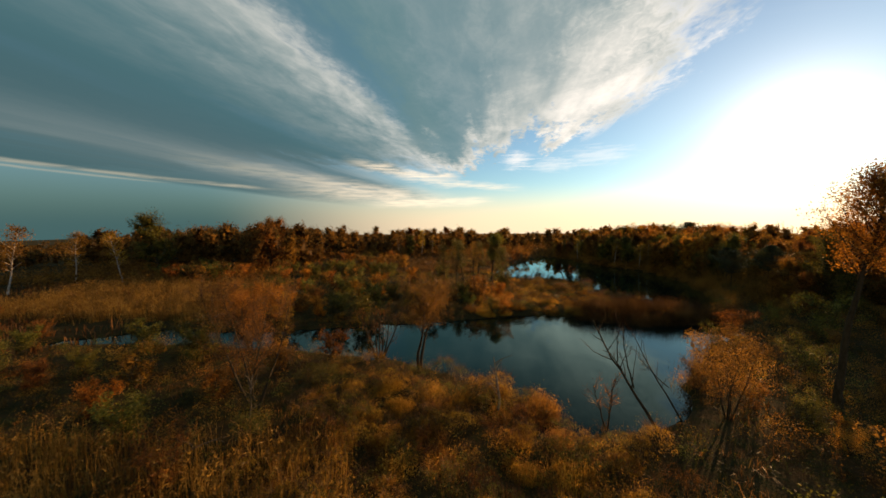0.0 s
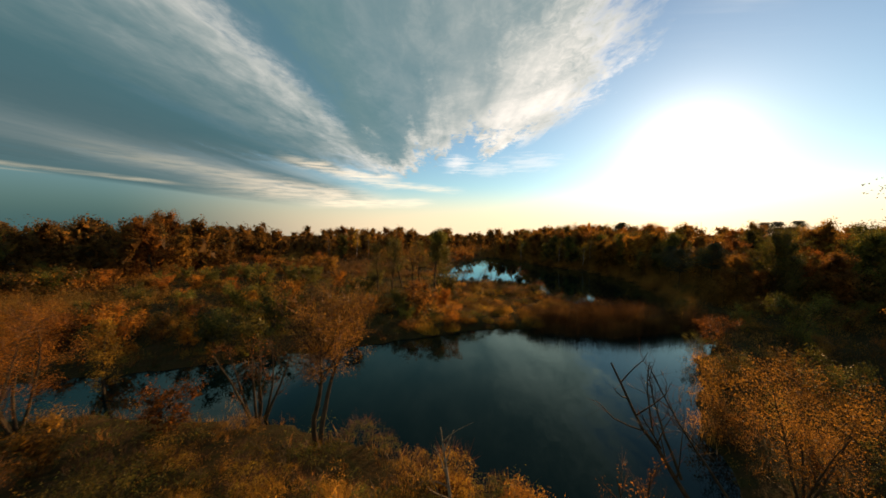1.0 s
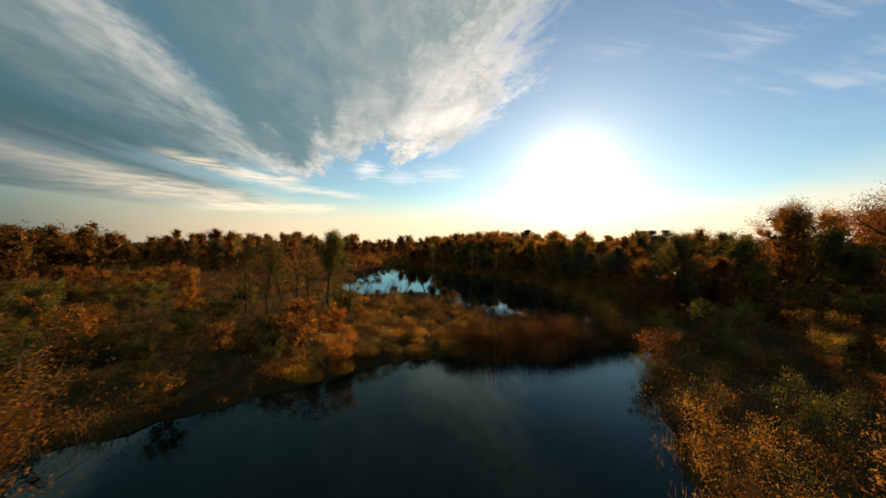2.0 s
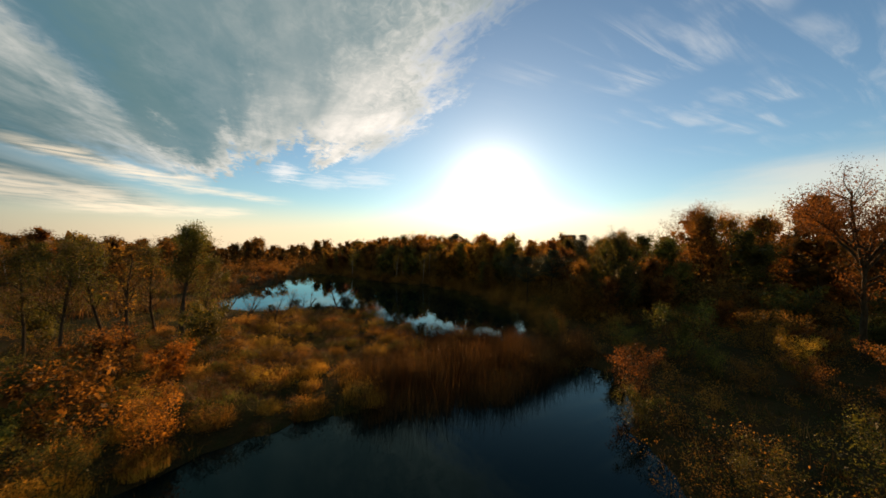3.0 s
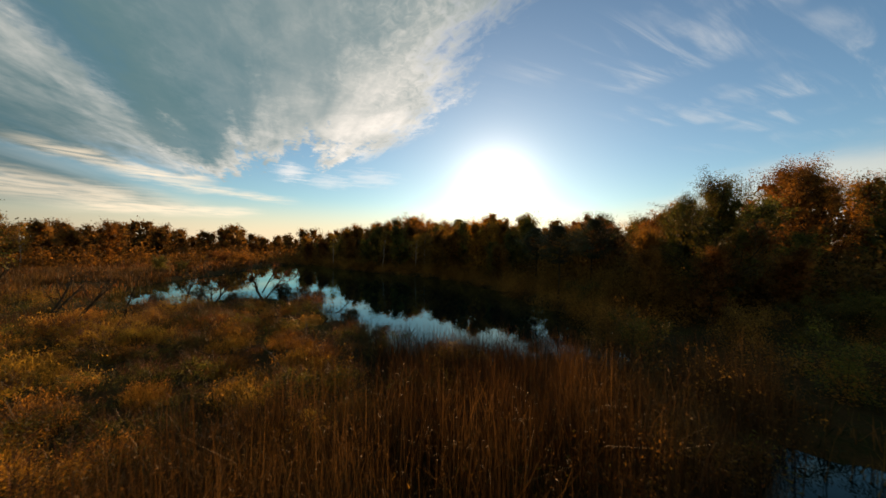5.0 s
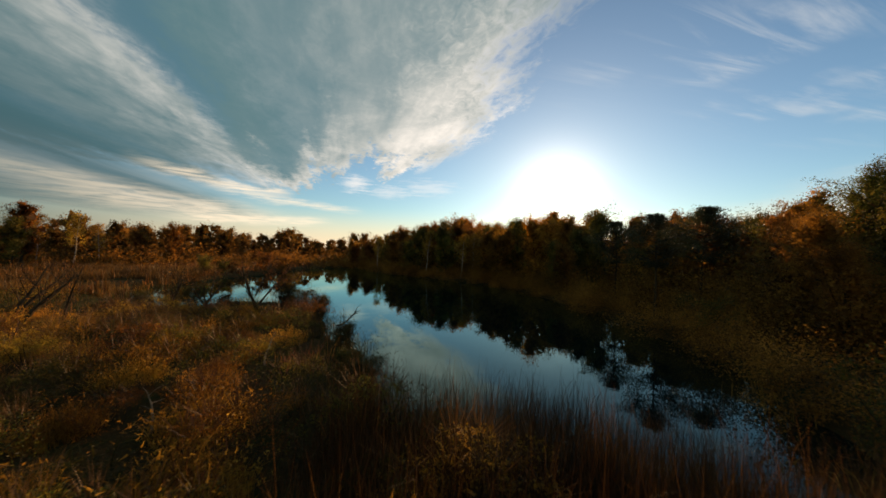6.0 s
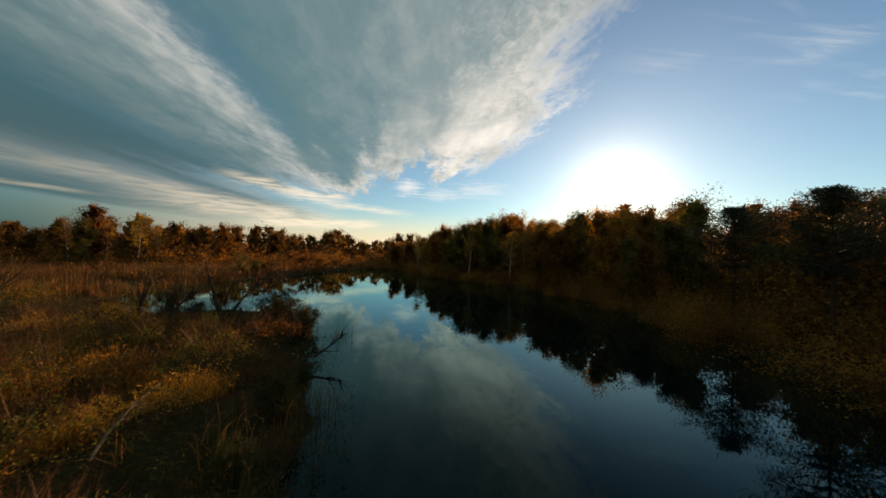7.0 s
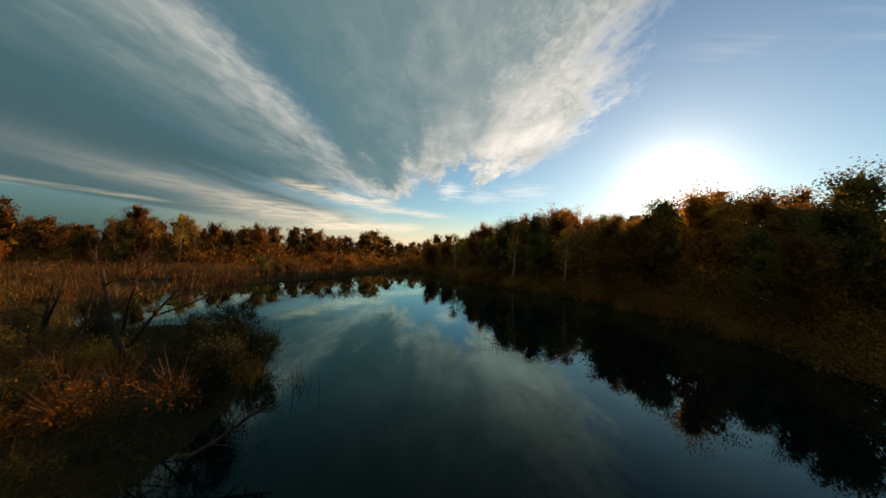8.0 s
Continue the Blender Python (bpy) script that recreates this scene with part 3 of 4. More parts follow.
hero("alder_tree", "tall alder with a full rusty crown beside the pond", "tree", 24, 22.4, 17.8, 12.9, BARK, LEAF_RUST,
     clear=0.62, spread=0.18, limbs=34, twigs=6, leaf=80, size=0.06, puff=0.34, fine=2, thick=0.016, wander=0.12)
for seed, x, y, h in ((25, 47, 39.6, 8.6), (26, 51.7, 42.2, 8.2)):
    hero("oak_tree", "dense dark oak with a domed crown on the wooded bank", "tree", seed, x, y, h, BARK, LEAF_OLIVE,
         clear=0.12, spread=0.40, limbs=40, twigs=7, leaf=110, size=0.047, puff=0.22, fine=3, fill=30, fill_size=0.03, thick=0.025)
hero("aspen_tree", "young yellow-green aspen behind the bank", "tree", 15, -15.6, 31.2, 5.4, BARK, LEAF_GOLD,
     clear=0.25, spread=0.2, limbs=20, twigs=6, leaf=22, size=0.055, puff=0.17)


def forked_tree(name, label, seed, x, y, stems, wood_mat=BARK, boughs=6, spray=30, leaf_mat=None, leaf=12, puff=0.12, size=0.04):
    """A bare tree whose stems are given as (foot, tip, radius) from its base."""
    rng = np.random.default_rng(seed)
    wood, hair, spots = Wood(), [], []
    for foot, tip, r in stems:
        foot, tip = np.array(foot, float), np.array(tip, float)
        s = np.linspace(0, 1, 10)[:, None]
        line = foot + (tip - foot) * s + np.cumsum(rng.normal(size=(10, 3)), 0) * 0.008 * np.linalg.norm(tip - foot) * np.sin(s * np.pi)
        wood.tube(line, r * np.linspace(1.0, 0.3, 10), 7)
        ln = np.linalg.norm(tip - foot)
        for k in range(boughs):
            at = along(line, 0.4 + 0.58 * k / boughs)
            w = unit(rng, 1)[0] * 0.75 + (tip - foot) / ln * 0.7 + np.array([0, 0, 0.2])
            bough = branch(rng, at, w / np.linalg.norm(w), ln * rng.uniform(0.16, 0.36), 4, 0.16, 0.05)
            wood.tube(bough, r * 0.32 * np.linspace(1, 0.25, 5), 4)
            for _ in range(spray):
                hair.append(np.concatenate([along(bough, rng.uniform(0.15, 1)), w + rng.normal(size=3) * 0.5]))
            spots.append(bough[rng.integers(2, 5, leaf)] + rng.normal(size=(leaf, 3)) * puff)
    hair = np.array(hair)
    d = hair[:, 3:] / np.linalg.norm(hair[:, 3:], axis=1)[:, None]
    side = np.cross(d, unit(rng, len(d))) * 0.007
    v = np.stack([hair[:, :3] - side, hair[:, :3] + side, hair[:, :3] + d * rng.uniform(0.2, 0.75, (len(d), 1))], 1).reshape(-1, 3)
    leaf_data = leaves(rng, np.concatenate(spots), size, 0.55, 0.0, 0.0, True) if leaf_mat else None
    used.append((x, y, 2.0))
    return tree_thing(name, label, "tree", TREES, (wood.data(), leaf_data, (v, [np.arange(len(v)).reshape(-1, 3)])), wood_mat, leaf_mat, stand(x, y))


forked_tree("dead_tree", "leaning leafless dead tree over the pond", 16, 11.4, 16.3,
            [((0, 0, -0.2), (-3.1, 1.5, 5.7), 0.095), ((-1.2, 0.6, 2.2), (-0.9, 2.4, 4.9), 0.05), ((-1.7, 0.9, 3.1), (-2.9, 0.4, 4.6), 0.035), ((-1.9, 1.0, 3.5), (-1.3, 1.9, 5.4), 0.035)], boughs=7, spray=6)
forked_tree("dead_tree", "small leafless shrub with forked twigs at the water", 22, 8.7, 16.6,
            [((0, 0, -0.2), (-0.6, 0.5, 2.3), 0.045), ((0, 0, 0), (0.5, 0.4, 2.6), 0.04), ((0, 0, 0.1), (-0.1, -0.5, 2.2), 0.035)], boughs=7, spray=14, leaf_mat=LEAF_RUST)
forked_tree("dead_tree", "leaning stem with bare twigs beside the willow", 23, 13.5, 17.4,
            [((0, 0, -0.2), (-1.6, 2.6, 4.3), 0.06), ((-0.5, 0.8, 1.7), (-1.9, 1.6, 3.2), 0.03)], boughs=7, spray=9)
forked_tree("willow_tree", "low dark forked willow with a flat bare crown on the shore", 40, 22.8, 59.8,
            [((0, 0, -0.2), (-1.0, 0.4, 2.8), 0.115), ((-0.15, 0.1, 0.7), (1.35, 0.1, 2.7), 0.06), ((-0.3, 0.2, 1.2), (0.5, -0.6, 3.1), 0.05), ((0.4, 0.1, 1.5), (2.0, 0.3, 2.2), 0.035)],
            boughs=9, spray=13, leaf_mat=LEAF_BROWN, leaf=5)
limbs = [((0, 0, -0.2), (0.3, 0.2, 8.6), 0.24)]
for k in range(9):
    a, out = k * 2.4 + 0.4, 1.2 + 3.2 * math.sqrt((k + 0.5) / 9)
    limbs.append(((0.15, 0.1, 6.0 + 0.25 * k), (math.cos(a) * out, math.sin(a) * out, 12.9 - 0.13 * out * out), 0.11))
forked_tree("alder_tree", "tall airy alder with an umbrella crown of thin high limbs", 20, 46.0, 22.4, limbs, boughs=14, spray=16, leaf_mat=LEAF_BROWN, leaf=190, puff=0.34, size=0.06)
forked_tree("dead_tree", "broken slanting trunk by the lake", 42, 19.4, 62, [((0, 0, -0.2), (1.3, 0.2, 1.7), 0.1), ((0.7, 0.1, 0.9), (0.9, 0.2, 2.3), 0.05)], boughs=4, spray=10)
forked_tree("dead_tree", "bare grey willow with long pale branches", 43, -12.5, 92.9, [((0, 0, -0.2), (0.4, 0.2, 6.6), 0.16), ((0.1, 0, 1.4), (-2.6, 0.3, 4.4), 0.1)], boughs=8, spray=14)
hero("willow_tree", "bushy brown willow with glistening leaves beside the pond", "tree", 17, 15.6, 17.2, 5.2, BARK, LEAF_BROWN,
     stems=4, clear=0.25, spread=0.3, limbs=32, twigs=6, leaf=56, size=0.034, puff=0.28)
hero("alder_tree", "old alder with a thick leafy top in the marsh", "tree", 18, 8.6, 56.0, 9.4, BARK, LEAF_OLIVE,
     clear=0.5, spread=0.2, limbs=30, twigs=6, leaf=90, size=0.06, puff=0.30, tall=0.95, lean=0.02)
hero("alder_tree", "thin alder with sparse brown leaves", "tree", 19, 5.4, 57, 7.5, BARK, LEAF_BROWN,
     clear=0.35, spread=0.24, limbs=20, twigs=5, leaf=8, size=0.09, puff=0.3, fine=2)
for k, (x, y, h) in enumerate(((2.3, 55.8, 7.4), (3.9, 58.8, 8.0), (6.7, 60, 7.2), (9.9, 58, 6.4), (0.1, 57.9, 7.0))):
    hero("alder_tree", "brown half-bare alder in the row by the marsh", "tree", 60 + k, x, y, h, BARK, LEAF_OLIVE,
         clear=0.35, spread=0.25, limbs=22, twigs=5, leaf=44, size=0.06, puff=0.3, fine=3, thick=0.017)
for k, (x, y, h, lean, way) in enumerate(((11.4, 62.7, 3.9, 0.5, 0.3), (13.2, 59.8, 3.6, 0.3, 1.0), (17.8, 63.2, 3.0, 0.1, 0.0),
                                          (19.8, 63.8, 2.4, 0.1, 4.0), (9.1, 60.4, 4.4, 0.2, 0.4))):
    hero("shore_tree", "small crooked bare tree by the water", "tree", 30 + k, x, y, h, BARK, LEAF_BROWN,
         stems=2, clear=0.35, spread=0.36, limbs=14, twigs=4, leaf=3, size=0.04, puff=0.2, fine=4, lean=lean, lean_way=way, thick=0.042)
hero("dead_tree", "grey broken sapling with bare twigs in the grass", "tree", 41, 15.4, 58.2, 3.1, BARK, LEAF_BROWN,
     clear=0.4, spread=0.22, limbs=9, twigs=3, leaf=0, fine=3, lean=0.2, thick=0.025)


def dead_branch(name, label, seed, x, y, z, turn, length, r, forks, tilt, mat=DRY_WOOD):
    rng = np.random.default_rng(seed)
    root = new(name)
    root.empty_display_size = 0.3
    main = branch(rng, (0, 0, 0), (math.cos(tilt), 0, math.sin(tilt)), length, 7, 0.16, 0.0)
    wood = Wood()
    wood.tube(main, r * np.linspace(1, 0.25, 8), 6)
    piece("stem", *wood.data(), mat, root, smooth=True)
    for i in range(forks):
        t = 0.25 + 0.7 * i / forks
        w = unit(rng, 1)[0] * 0.8 + (main[-1] - main[0]) / length * 0.6 + np.array([0, 0, 0.25])
        tw = branch(rng, along(main, t), w / np.linalg.norm(w), length * rng.uniform(0.2, 0.45), 4, 0.2, 0.0)
        side = Wood()
        side.tube(tw, r * 0.45 * np.linspace(1, 0.2, 5), 4)
        piece("side_branch", *side.data(), mat, root, smooth=True)
    root.matrix_basis = pose(x, y, z, 0, 0, turn)
    tagged(root, label, "branch", "fallen dead wood")


dead_branch("fallen_branch", "bleached forked branch lying on the bank", 1, 3.0, 17.5, 0.75, 62, 3.4, 0.085, 7, 0.38)
dead_branch("fallen_branch", "dark twiggy branch lying in the water", 2, 26.2, 55.4, 0.35, 5, 1.6, 0.045, 11, 0.12, BARK)
dead_branch("fallen_branch", "thin bleached stick standing in the grass", 3, 23.1, 50.6, 0.3, 110, 1.9, 0.035, 5, 0.75)
dead_branch("fallen_branch", "broken grey stem in the scrub", 4, -10.1, 16.2, 0.3, 150, 3.0, 0.06, 6, 1.2)
dead_branch("fallen_branch", "bleached snag among the tussocks", 5, -13, 13.5, 0.6, 20, 3.2, 0.05, 6, 0.3)
dead_branch("fallen_branch", "thin pale stick in the grass", 6, 21.1, 47, 0.3, 70, 1.6, 0.03, 4, 0.9)

# ---- trees that repeat ----
WOODS = "trees of the woods"
kinds, close_kinds = [], []
for k, (lf, lab, kw) in enumerate((
        (LEAF_BROWN, "broad brown autumn oak in the woods", dict(clear=0.12, spread=0.37, leaf=19, puff=0.40)),
        (LEAF_RUST, "rusty round-crowned tree in the woods", dict(clear=0.14, spread=0.34, leaf=18, puff=0.44)),
        (LEAF_OLIVE, "olive-brown full-crowned tree in the woods", dict(clear=0.10, spread=0.36, leaf=19, puff=0.46)),
        (LEAF_BROWN, "thin-crowned tree with bare top branches", dict(clear=0.22, spread=0.30, leaf=13, puff=0.45, fine=4)))):
    kinds.append(tree_thing("forest_tree", lab, "tree", WOODS, tree_parts(100 + k, 10.0, limbs=22, twigs=5, size=0.105, twig_tubes=False, segs=3, tri=True, fill=18, trunk_segs=6, sides=4, **dict(kw, leaf=kw["leaf"] * 3)), BARK, lf))
    kw["leaf"] = int(kw["leaf"] * 6.5)
    close_kinds.append(tree_thing("forest_tree", lab, "tree", WOODS, tree_parts(110 + k, 10.0, limbs=28, twigs=5, size=0.062, twig_tubes=False, segs=4, tri=True, fill=26, fill_size=0.03, **kw), BARK, lf))
birch = tree_thing("birch_tree", "slim white-stemmed birch with thin golden leaves", "tree", "birches", tree_parts(120, 10.0, clear=0.35, spread=0.18, limbs=24,
                   twigs=4, leaf=16, size=0.12, puff=0.3, fine=2, thick=0.012, lift=-0.03, twig_tubes=False, segs=3, tri=True), BIRCH, LEAF_GOLD)
spruce = tree_thing("spruce_tree", "dark pointed spruce above the woods", "tree", "spruces", pine_parts(131, 10.0, True), BARK, NEEDLES)
pine = tree_thing("pine_tree", "dark green pine with layered boughs", "tree", "pines", pine_parts(130, 10.0), BARK, NEEDLES)
scrub, close_scrub = [], []
for k, (lf, lab, leaf, fine) in enumerate((
        (LEAF_RUST, "rust-coloured willow scrub bush", 14, 1),
        (LEAF_OLIVE, "olive scrub bush with dense leaves", 15, 0),
        (LEAF_BROWN, "brown half-bare scrub bush", 9, 4),
        (LEAF_GOLD, "golden-tipped scrub bush on the marsh", 15, 0))):
    kw = dict(stems=6, clear=0.12, spread=0.34, limbs=24, twigs=4, puff=0.20, thick=0.02, twig_tubes=False, segs=3, sides=2, tri=True, fill=8, trunk_segs=4)
    scrub.append(tree_thing("scrub_bush", lab, "bush", "scrub bushes", tree_parts(140 + k, 3.0, leaf=int(leaf * 2.6), size=0.06, fine=fine, **kw), BARK, lf))
    close_scrub.append(tree_thing("scrub_bush", lab, "bush", "scrub bushes", tree_parts(150 + k, 3.0, leaf=int(leaf * 3.2), size=0.040, fine=fine * 2 + 1, fill_size=0.026, **kw), BARK, lf))


def close_by(x, y, reach=16):
    """Whether a place lies near the open strip between the two waters."""
    p, q = np.array([[0, 0], [7, 20], [19, 34]], float), np.array([[7, 20], [19, 34], [31, 51]], float)
    t = np.clip(((x - p[:, 0]) * (q - p)[:, 0] + (y - p[:, 1]) * (q - p)[:, 1]) / ((q - p) ** 2).sum(1), 0, 1)
    return float(np.hypot(x - p[:, 0] - t * (q - p)[:, 0], y - p[:, 1] - t * (q - p)[:, 1]).min()) < reach


rng = np.random.default_rng(5)


def free(x, y, gap):
    for ux, uy, ug in used:
        if (ux - x) ** 2 + (uy - y) ** 2 < (0.5 * (gap + ug)) ** 2:
            return False
    used.append((x, y, gap))
    return True


first = set()


def plant(ob, x, y, h, own):
    """Stand a tree of that height at (x, y); the first of a kind is the original."""
    m = stand(x, y, rng.uniform(0, 360), h / own, rng.normal() * 0.05, rng.uniform(0, 6.28))
    if ob.name not in first:
        first.add(ob.name)
        ob.matrix_basis = m
    else:
        put_copy(ob, m)


# named trees of the wood's edge
plant(kinds[3], -48, 232, 13.5, 10)
plant(kinds[3], -7, 250, 12.0, 10)
plant(kinds[0], 4, 255, 13.0, 10)
for x, y, h in ((45, 50.4, 6.6), (51, 50.6, 7.6), (49, 55.9, 6.9)):
    plant(pine, x, y, h, 10)
    used.append((x, y, 5))
plant(spruce, 91.5, 73.4, 11.0, 10)
plant(spruce, 99.5, 74.4, 11.5, 10)
plant(spruce, 106.5, 76.4, 12.0, 10)
for x, y, h in ((-73.6, 54.1, 13), (-75, 65.6, 11.5), (-65, 65.3, 11.4), (-8, 121, 10.2), (-12.3, 120.3, 9.6), (-16, 118, 9), (-4, 119, 8)):
    plant(birch, x, y, h, 10)
    used.append((x, y, 4))
for i, x, y, h in ((0, -49, 92.4, 13.2), (0, -55, 101.4, 13.6), (2, -68.7, 77.8, 14.5), (0, 75.5, 38.4, 14.2), (1, 82.5, 36.4, 14.2), (3, 88.5, 33.4, 14.5),
                   (3, 68.5, 25.4, 15), (0, 70.5, 37.4, 13.6), (2, 80.5, 39.4, 14.2), (1, 95.5, 31.4, 14), (2, 55.5, 62.9, 9.0), (3, 63.5, 75.4, 10.6), (1, 51.5, 67.4, 8.0)):
    plant((close_kinds if close_by(x, y, 21) or x > 70 else kinds)[i], x, y, h, 10)
    used.append((x, y, 5))


def woods(x, y):
    """Height of the wood at a place, 0 in the open."""
    if y > 142 and -60 < x < 120:
        return 9.0 if y < 175 else 6.5
    if x < -38 and y > 55 + 0.25 * (x + 38):
        return 10.5 if y > 72 - 0.3 * (x + 38) else 0
    if -38 <= x < 10 and y > 112 + 0.4 * (-18 - x) * (x < -18):
        return 8.3
    right = 41.5 + 6.5 * math.sin((y - 39.5) / 46 * math.pi) if 39.5 < y < 113.5 else 43.5
    if x > right and y > 36:
        return min(9.6, 5.4 + 1.2 * min(1.0, max(0.0, (y - 56) / 14)) + 0.16 * (x - right))
    if x > 60 + 0.1 * y and y > -20:
        return 11
    return 0


distant = []
for n in range(12500):
    r = 260 * math.sqrt(rng.uniform(0, 1))
    a = rng.uniform(-2.0, 2.2)
    x, y = 20 + r * math.sin(a), 45 + r * math.cos(a)
    if n < 1400:
        x, y = rng.uniform(36.5, 62.5), rng.uniform(36, 122)
    h = woods(x, y)
    if not h or (x + 10) ** 2 + (y - 30) ** 2 > 190 ** 2 or x < -110 or x > 135:
        continue
    if float(bank(np.array(x), np.array(y))) < 1.2 or not free(x, y, 3.0 if x < 62 and 38 < y < 120 else 4.4 if x < 80 and 38 < y < 120 else 3.9 if y > 100 else 4.8):
        continue
    h *= rng.uniform(0.62, 1.12) * (1 + 0.14 * math.sin(0.11 * x) * math.sin(0.17 * x + 1)) if y > 100 else rng.uniform(0.68, 1.14)
    q = rng.uniform()
    if (x - 25) ** 2 + (y - 55) ** 2 > 72 ** 2:
        distant.append((x, y, h))
        continue
    if q < 0.06 and x > 60:
        plant(pine, x, y, h * 1.05, 10)
    elif q < 0.13 and not close_by(x, y, 32):
        plant(birch, x, y, h, 10)
    else:
        plant((close_kinds if close_by(x, y, 21) else kinds)[int(rng.choice(4, p=[0.36, 0.14, 0.32, 0.18]))], x, y, h, 10)

# scrub on the open marsh
planted = 0
for _ in range(2600):
    x, y = rng.uniform(-62, 62), rng.uniform(-4, 100)
    d = float(bank(np.array(x), np.array(y)))
    if d < 0.8 or woods(x, y):
        continue
    if -8 < x < 10 and y < 24 and not (x < -6 and y > 12):
        continue
    if -62 < x < -28 and 34 < y < 60 or 11 < x < 32.5 and 33 < y < 57.5:
        continue
    if x < 0 and y < 12 or 2.5 < x < 27.5 and 53.5 < y < 73.5 or -10 < x < 14 and 64 < y < 104:
        continue
    if planted >= 250:
        break
    right = x > 14 + 0.4 * abs(y - 20)
    if not right and not (-20 < x < 10 and 35 < y < 62) and rng.uniform() > 0.8:
        continue
    h = rng.uniform(2.0, 4.2) if not right else rng.uniform(1.8, 3.6) if x < 36 else rng.uniform(2.6, 5.6)
    if right and x < 22:
        h = min(h, 3.5)
    if x > 27 and 32 < y < 51.5:
        h = min(h, 2.4)
    if not free(x, y, h * (0.75 if right or y > 37 else 1.1)):
        continue
    planted += 1
    plant((close_scrub if close_by(x, y, 24 if x > 30 else 16) else scrub)[int(rng.choice(4, p=[0.05, 0.55, 0.40, 0.0] if y > 68 or x > 27 and y > 32 else [0.18, 0.24, 0.56, 0.02] if right else [0.20, 0.44, 0.36, 0.0]))], x, y, h, 3.0)

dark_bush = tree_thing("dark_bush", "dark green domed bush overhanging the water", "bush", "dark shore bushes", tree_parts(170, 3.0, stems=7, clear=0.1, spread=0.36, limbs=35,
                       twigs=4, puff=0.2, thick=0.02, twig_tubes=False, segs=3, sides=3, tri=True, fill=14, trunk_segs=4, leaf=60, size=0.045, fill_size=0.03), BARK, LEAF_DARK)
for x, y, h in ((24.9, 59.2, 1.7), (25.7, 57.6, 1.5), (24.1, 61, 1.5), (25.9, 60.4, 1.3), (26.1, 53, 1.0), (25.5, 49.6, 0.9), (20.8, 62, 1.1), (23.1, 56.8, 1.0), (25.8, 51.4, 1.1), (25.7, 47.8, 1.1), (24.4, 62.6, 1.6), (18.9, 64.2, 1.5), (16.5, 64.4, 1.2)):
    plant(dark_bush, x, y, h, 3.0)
    used.append((x, y, 2.0))
# low rounded bushes on the near marsh and between the ponds
low_bushes = [tree_thing("low_bush", lab, "bush", "low marsh bushes", dome_parts(180 + k, 1.5), BARK, lf) for k, (lf, lab) in enumerate((
    (LEAF_GOLD, "low rounded bush with golden leaves on the marsh"), (LEAF_OLIVE, "low rounded olive-green bush on the marsh"),
    (LEAF_RUST, "low rounded rusty-leaved bush on the marsh"), (LEAF_BROWN, "low rounded dry brown bush on the marsh")))]
for count, x0, y0, x1, y1, low, high, gap, odds in ((95, -9, 8, 11, 24, 0.6, 1.6, 1.15, [0.36, 0.46, 0.04, 0.14]),
                                                    (120, 3, 35.5, 27, 61.5, 0.5, 1.5, 1.25, [0.26, 0.62, 0.0, 0.12])):
    for _ in range(900):
        x, y = rng.uniform(x0, x1), rng.uniform(y0, y1)
        if count and float(bank(np.array(x), np.array(y))) > 0.6 and not (x > 17.5 and 36 < y < 41.5) and free(x, y, gap):
            count -= 1
            edge = x > 20.5 and y > 43
            plant(low_bushes[int(rng.choice(4, p=[0.12, 0.56, 0.0, 0.32] if edge else odds))], x, y, rng.uniform(0.8, 1.5) if edge else rng.uniform(low, high), 1.5)

for ob in (*kinds, *close_kinds, *scrub, *close_scrub):
    if ob.name not in first:
        for o in (*ob.children_recursive, ob):
            bpy.data.objects.remove(o)

# ---- growth that nobody could count ----


def blades(rng, x, y, base, height, width, spread):
    """One bent blade at each place: a quad and a tip."""
    n = len(x)
    az, lean = rng.uniform(0, 6.283, n), np.abs(rng.normal(0, spread, n))
    dx, dy = np.cos(az) * lean, np.sin(az) * lean
    sa = rng.uniform(0, 6.283, n)
    sx, sy = np.cos(sa) * width * 0.5, np.sin(sa) * width * 0.5
    p0, p1 = np.stack([x - sx, y - sy, base], 1), np.stack([x + sx, y + sy, base], 1)
    mx, my, mz = x + dx * height * 0.4, y + dy * height * 0.4, base + height * 0.6
    p2, p3 = np.stack([mx + sx * 0.7, my + sy * 0.7, mz], 1), np.stack([mx - sx * 0.7, my - sy * 0.7, mz], 1)
    p4 = np.stack([x + dx * height, y + dy * height, base + height * (1 - 0.35 * np.minimum(lean, 1))], 1)
    v = np.stack([p0, p1, p2, p3, p4], 1).reshape(-1, 3)
    k = np.arange(n)[:, None] * 5
    return v, [k + np.array([[0, 1, 2, 3]]), k + np.array([[3, 2, 4]])]


def scatter(rng, n, x0, y0, x1, y1, keep):
    x, y = rng.uniform(x0, x1, n), rng.uniform(y0, y1, n)
    ok = keep(x, y)
    return x[ok], y[ok]


